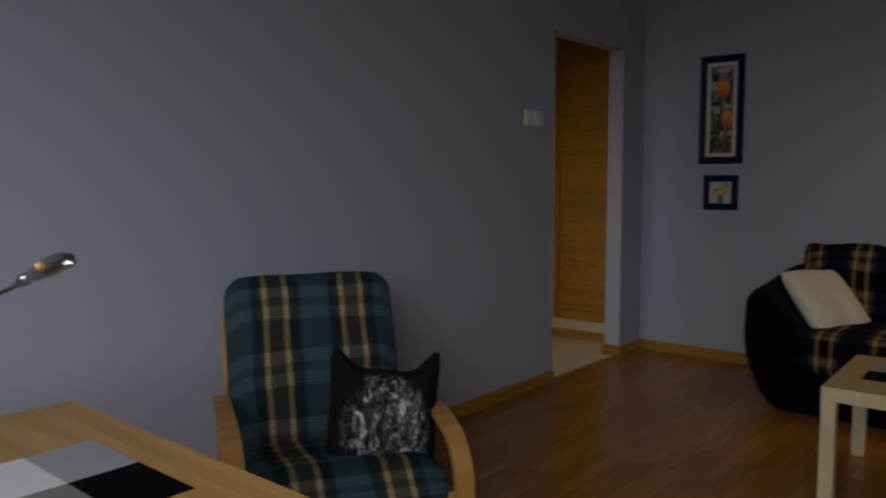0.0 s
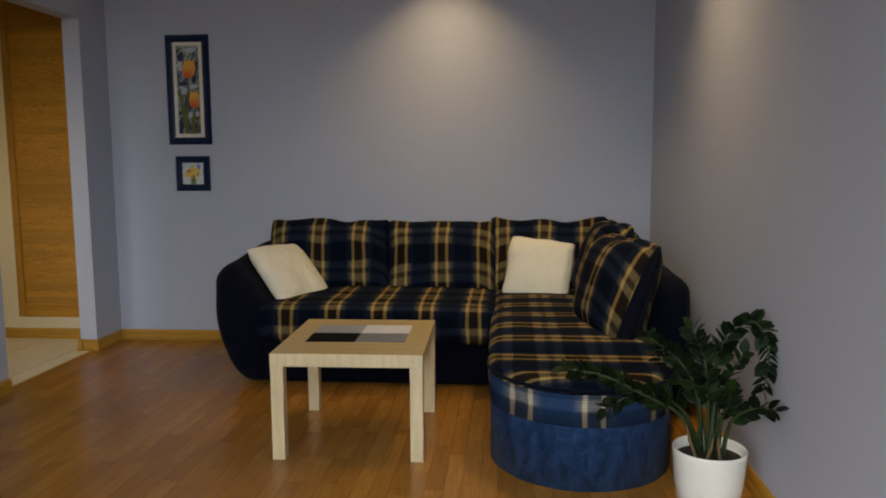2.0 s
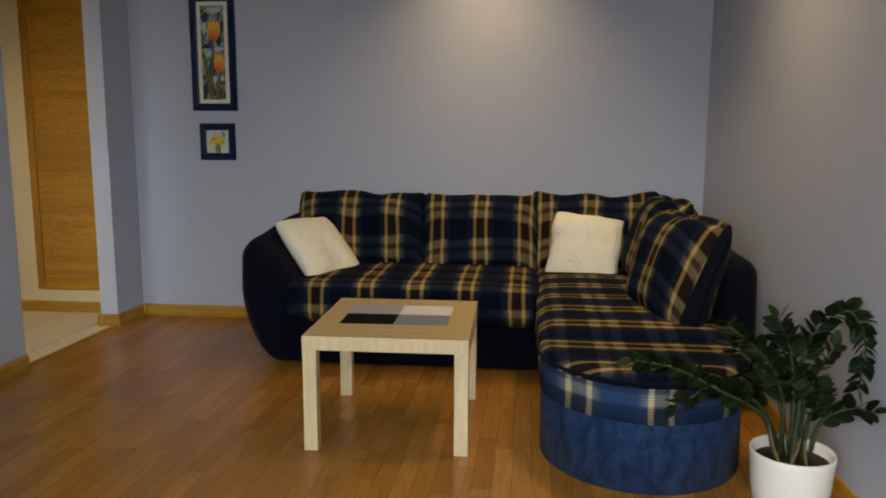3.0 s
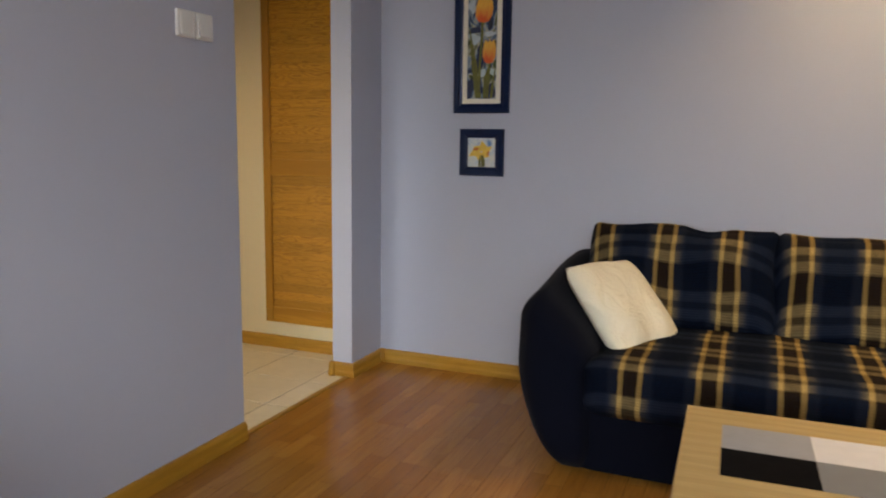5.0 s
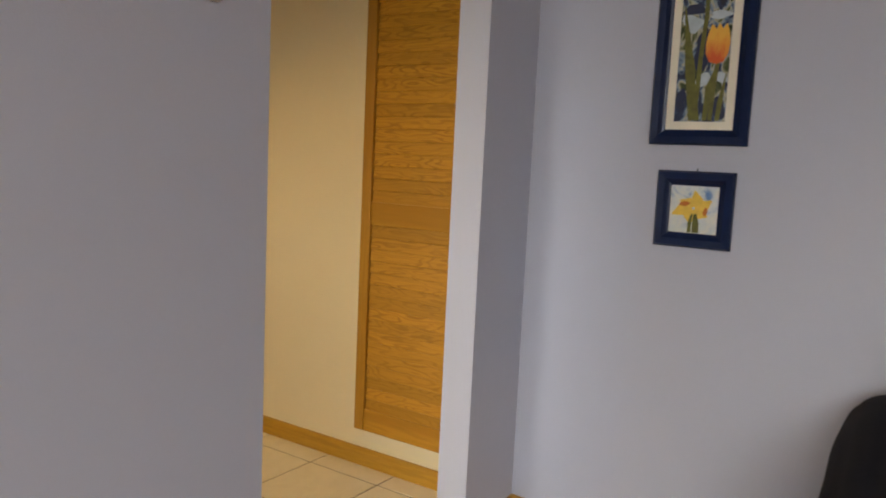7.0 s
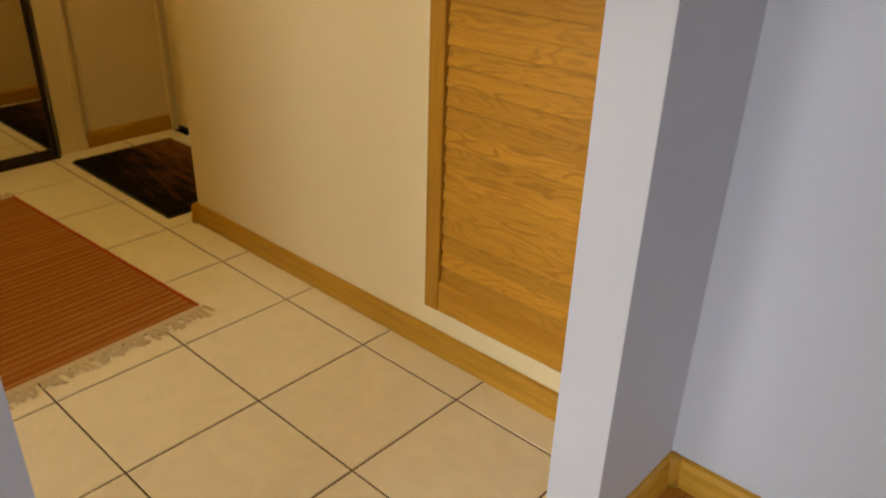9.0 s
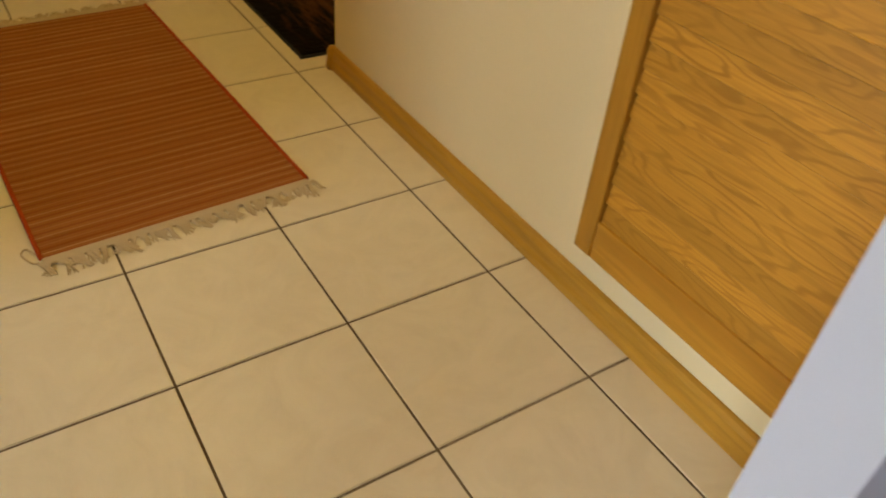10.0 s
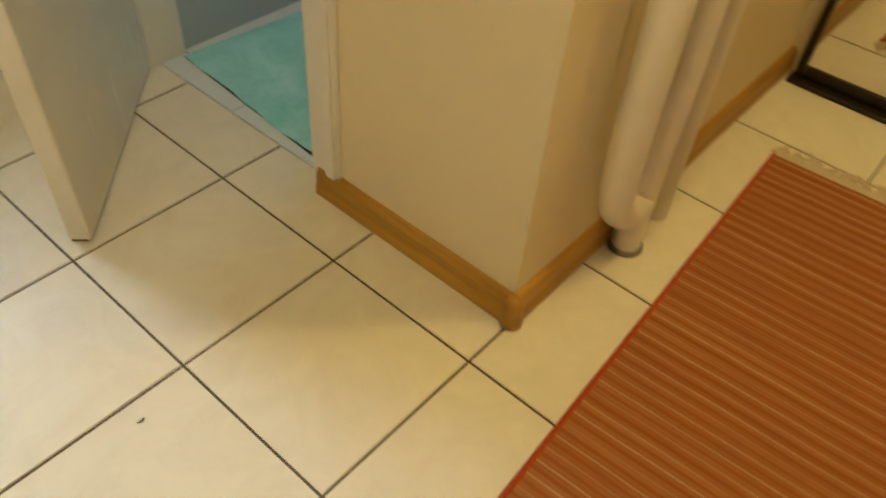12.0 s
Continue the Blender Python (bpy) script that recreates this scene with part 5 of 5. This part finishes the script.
def bathroom_door():
    t = thing("door_2", "cream painted bathroom door standing open into the hall", "door", -1.130, -2.106, 0.0, 46.0, kind="structure")
    part("door_leaf", boxes((0.022, 0.600, -0.040, 0.0, 0.012, 2.0), bevel=0.004), DOOR_PAINT, t)
    part("door_edge_strip", boxes((0.6005, 0.6020, -0.034, -0.006, 0.012, 0.016)), DRY_STEM, t)
    for z in (0.25, 1.75):
        part("hinge", tube(bmesh.new(), [(0.012, -0.004, z), (0.012, -0.004, z + 0.09)], 0.008, 10), STEEL, t)
    part("door_handle", tube(bmesh.new(), [(0.54, 0.002, 1.02), (0.54, 0.045, 1.02), (0.44, 0.05, 1.02)], 0.009, 10), STEEL, t)
    f = thing("bathroom_door_frame", "cream painted wooden door frame with moulded casing", "door frame", kind="structure")
    part("casing", boxes((XA - 0.001, XA + 0.014, BD1, BD1 + 0.074, 0.0685, 2.10), bevel=0.004), WHITE_PAINT, f)
    part("casing_bead", boxes((XA + 0.014, XA + 0.022, BD1 + 0.045, BD1 + 0.070, 0.0685, 2.10), bevel=0.004), WHITE_PAINT, f)
    part("casing", boxes((XA - 0.001, XA + 0.016, BD0 - 0.074, BD0 - 0.004, 0.0, 2.10), bevel=0.004), WHITE_PAINT, f)
    part("jamb", boxes((XA - 0.10, XA - 0.002, BD0 + 0.0125, BD0 + 0.030, 0.0, 2.03), bevel=0.003), WHITE_PAINT, f)
    part("jamb", boxes((XA - 0.10, XA - 0.002, BD1 - 0.016, BD1 - 0.001, 0.0, 2.03), bevel=0.003), WHITE_PAINT, f)
    tagged(part("bathroom_sill", boxes((XA - 0.108, XA - 0.030, BD0 + 0.031, -1.832, -0.004, 0.0045), (XA - 0.108, XA - 0.030, -1.828, BD1 - 0.017, -0.004, 0.0045)), BATH_TILE), "pale grey tiles in the bathroom doorway", "threshold", kind="structure")
    tagged(part("bathroom_floor", boxes((XF, XA - 0.110, BD0, YA - 0.1, -0.02, 0.002)), BATH_TILE), "pale grey bathroom floor", "floor", kind="structure")


def bath_mat():
    t = thing("bath_mat", "turquoise pile bath mat on the bathroom floor", "bath mat", -1.535, -1.80, 0.0046, -4)
    bm = bmesh.new()
    nx, ny = 60, 48
    g = []
    for i in range(nx + 1):
        g.append([])
        for j in range(ny + 1):
            u, v = 2 * i / nx - 1, 2 * j / ny - 1
            edge = min(1.0, 6 * min(1 - abs(u), 1 - abs(v)))
            z = 0.004 + 0.014 * edge + 0.004 * noise.noise(Vector((i * 0.5, j * 0.5, 2))) * edge + 0.003 * noise.noise(Vector((i * 0.13, j * 0.13, 5))) * edge
            g[i].append(bm.verts.new((0.345 * u + 0.006 * math.sin(5 * v) + 0.010 * max(0.0, u) * noise.noise(Vector((v * 3.2, 0.4, 7))), 0.265 * v, z)))
    for i in range(nx):
        for j in range(ny):
            bm.faces.new((g[i][j], g[i + 1][j], g[i + 1][j + 1], g[i][j + 1]))
    smooth(part("carpet_face", bm, TEAL_MAT, t))
    part("rubber_base", boxes((-0.347, 0.347, -0.267, 0.267, 0.0005, 0.0035), bevel=0.001), RUBBER, t)
    return t


def hall_lamp():
    t = thing("ceiling_lamp", "round white metal ceiling lamp in the hall, lit", "ceiling lamp", -0.30, -0.82, CEIL, group="hall lamps")
    smooth(part("canopy", lathe(bmesh.new(), [(0.06, 0.0), (0.06, -0.02), (0.02, -0.03), (0.01, -0.06)], 24), STEEL, t))
    part("rod", tube(bmesh.new(), [(0, 0, -0.06), (0, 0, -0.16)], 0.006, 8), STEEL, t)
    cone = bmesh.new()
    rings = [[cone.verts.new((r * math.cos(2 * math.pi * k / 32), r * math.sin(2 * math.pi * k / 32), z)) for k in range(32)] for r, z in ((0.02, -0.155), (0.09, -0.175), (0.15, -0.225), (0.146, -0.226), (0.087, -0.180), (0.02, -0.162))]
    for a, b in zip(rings, rings[1:] + rings[:1]):
        for k in range(32):
            cone.faces.new((a[k], a[(k + 1) % 32], b[(k + 1) % 32], b[k]))
    smooth(part("shade", cone, WHITE_PAINT, t, "white metal shade"))
    copy_thing(t, pose(-1.74, -0.46, CEIL))
    return t


def crumb():
    bm = tube(bmesh.new(), [(-0.006, 0.0, 0.0012), (0.0, 0.003, 0.0016), (0.007, 0.001, 0.0012)], [0.0009, 0.0014, 0.0008], 6)
    ob = part("crumb", bm, RUBBER)
    ob.location = (-0.561, -1.292, 0)
    return tagged(ob, "tiny dark crumb lying on a floor tile", "crumb")


crumb(), louvre_cabinet(), hall_rug(), doormat(), mirror_doors(), heating_pipes(), bathroom_door(), bath_mat(), hall_lamp()


# ---- floors, piece by piece ----
def plank_floor():
    fl = tagged(part("floor_living", boxes((XL - 0.03, XR, YW, YB, -0.03, -0.0015)), plain("board_gap", (0.05, 0.02, 0.008), 0.9)), "glossy honey brown laminate floor", "floor", kind="structure")
    pitch, length = 0.1935, 1.29
    shapes = {}

    def board(w, l):
        key = (round(w, 4), round(l, 4))
        if key not in shapes:
            bm = boxes((0.0002, w - 0.0002, 0.0002, l - 0.0002, -0.012, 0.0))
            top = [e for e in bm.edges if all(v.co.z > -0.001 for v in e.verts)]
            bmesh.ops.bevel(bm, geom=top, offset=0.0004, segments=1, affect="EDGES")
            me = bpy.data.meshes.new("plank")
            bm.to_mesh(me)
            bm.free()
            me.materials.append(BOARD)
            shapes[key] = me
        return shapes[key]

    rnd = random.Random(3)
    x = 0.483
    while x < XR - 0.01:
        w = min(pitch, XR - x)
        y = YW - rnd.uniform(0, length)
        while y < YB - 0.005:
            a, b = max(y, YW), min(y + length, YB)
            if b - a > 0.02:
                ob = new("plank", board(w, b - a))
                ob.parent = fl
                ob.location = (x, a, 0)
            y += length
        x += pitch


def tile_floor():
    x0, x1, y0, y1 = XF - 0.02, 0.457, YC, YR
    fl = tagged(part("floor_hall", boxes((x0, x1, y0, y1, -0.03, -0.0022)), GROUT), "cream marbled floor tiles with dark brown joints", "floor", kind="structure")
    gap = 0.0025
    shapes = {}
    i0, i1 = math.floor(x0 / STEP), math.ceil(x1 / STEP)
    j0, j1 = math.floor(y0 / STEP), math.ceil(y1 / STEP)
    for i in range(i0, i1):
        for j in range(j0, j1):
            a, b = max(i * STEP + gap, x0), min((i + 1) * STEP - gap, x1)
            c, d = max(j * STEP + gap, y0), min((j + 1) * STEP - gap, y1)
            if c < BD0 - 0.2 and a < XA - 0.2 or b - a < 0.01 or d - c < 0.01:
                continue
            if b < XA - 0.02 and d < YA - 0.05:
                continue
            if a < XA - 0.03 < b and c < YA - 0.05 < 9 and d < YA - 0.05:
                a = max(a, XA - 0.030)
            key = (round(b - a, 4), round(d - c, 4))
            if key not in shapes:
                bm = boxes((0, b - a, 0, d - c, -0.010, 0.0))
                top = [e for e in bm.edges if all(v.co.z > -0.001 for v in e.verts)]
                bmesh.ops.bevel(bm, geom=top, offset=0.0016, segments=2, affect="EDGES")
                me = bpy.data.meshes.new("tile")
                bm.to_mesh(me)
                bm.free()
                me.materials.append(TILE)
                shapes[key] = me
            ob = new("tile", shapes[key])
            ob.parent = fl
            ob.location = (a, c, 0)


plank_floor()
tile_floor()
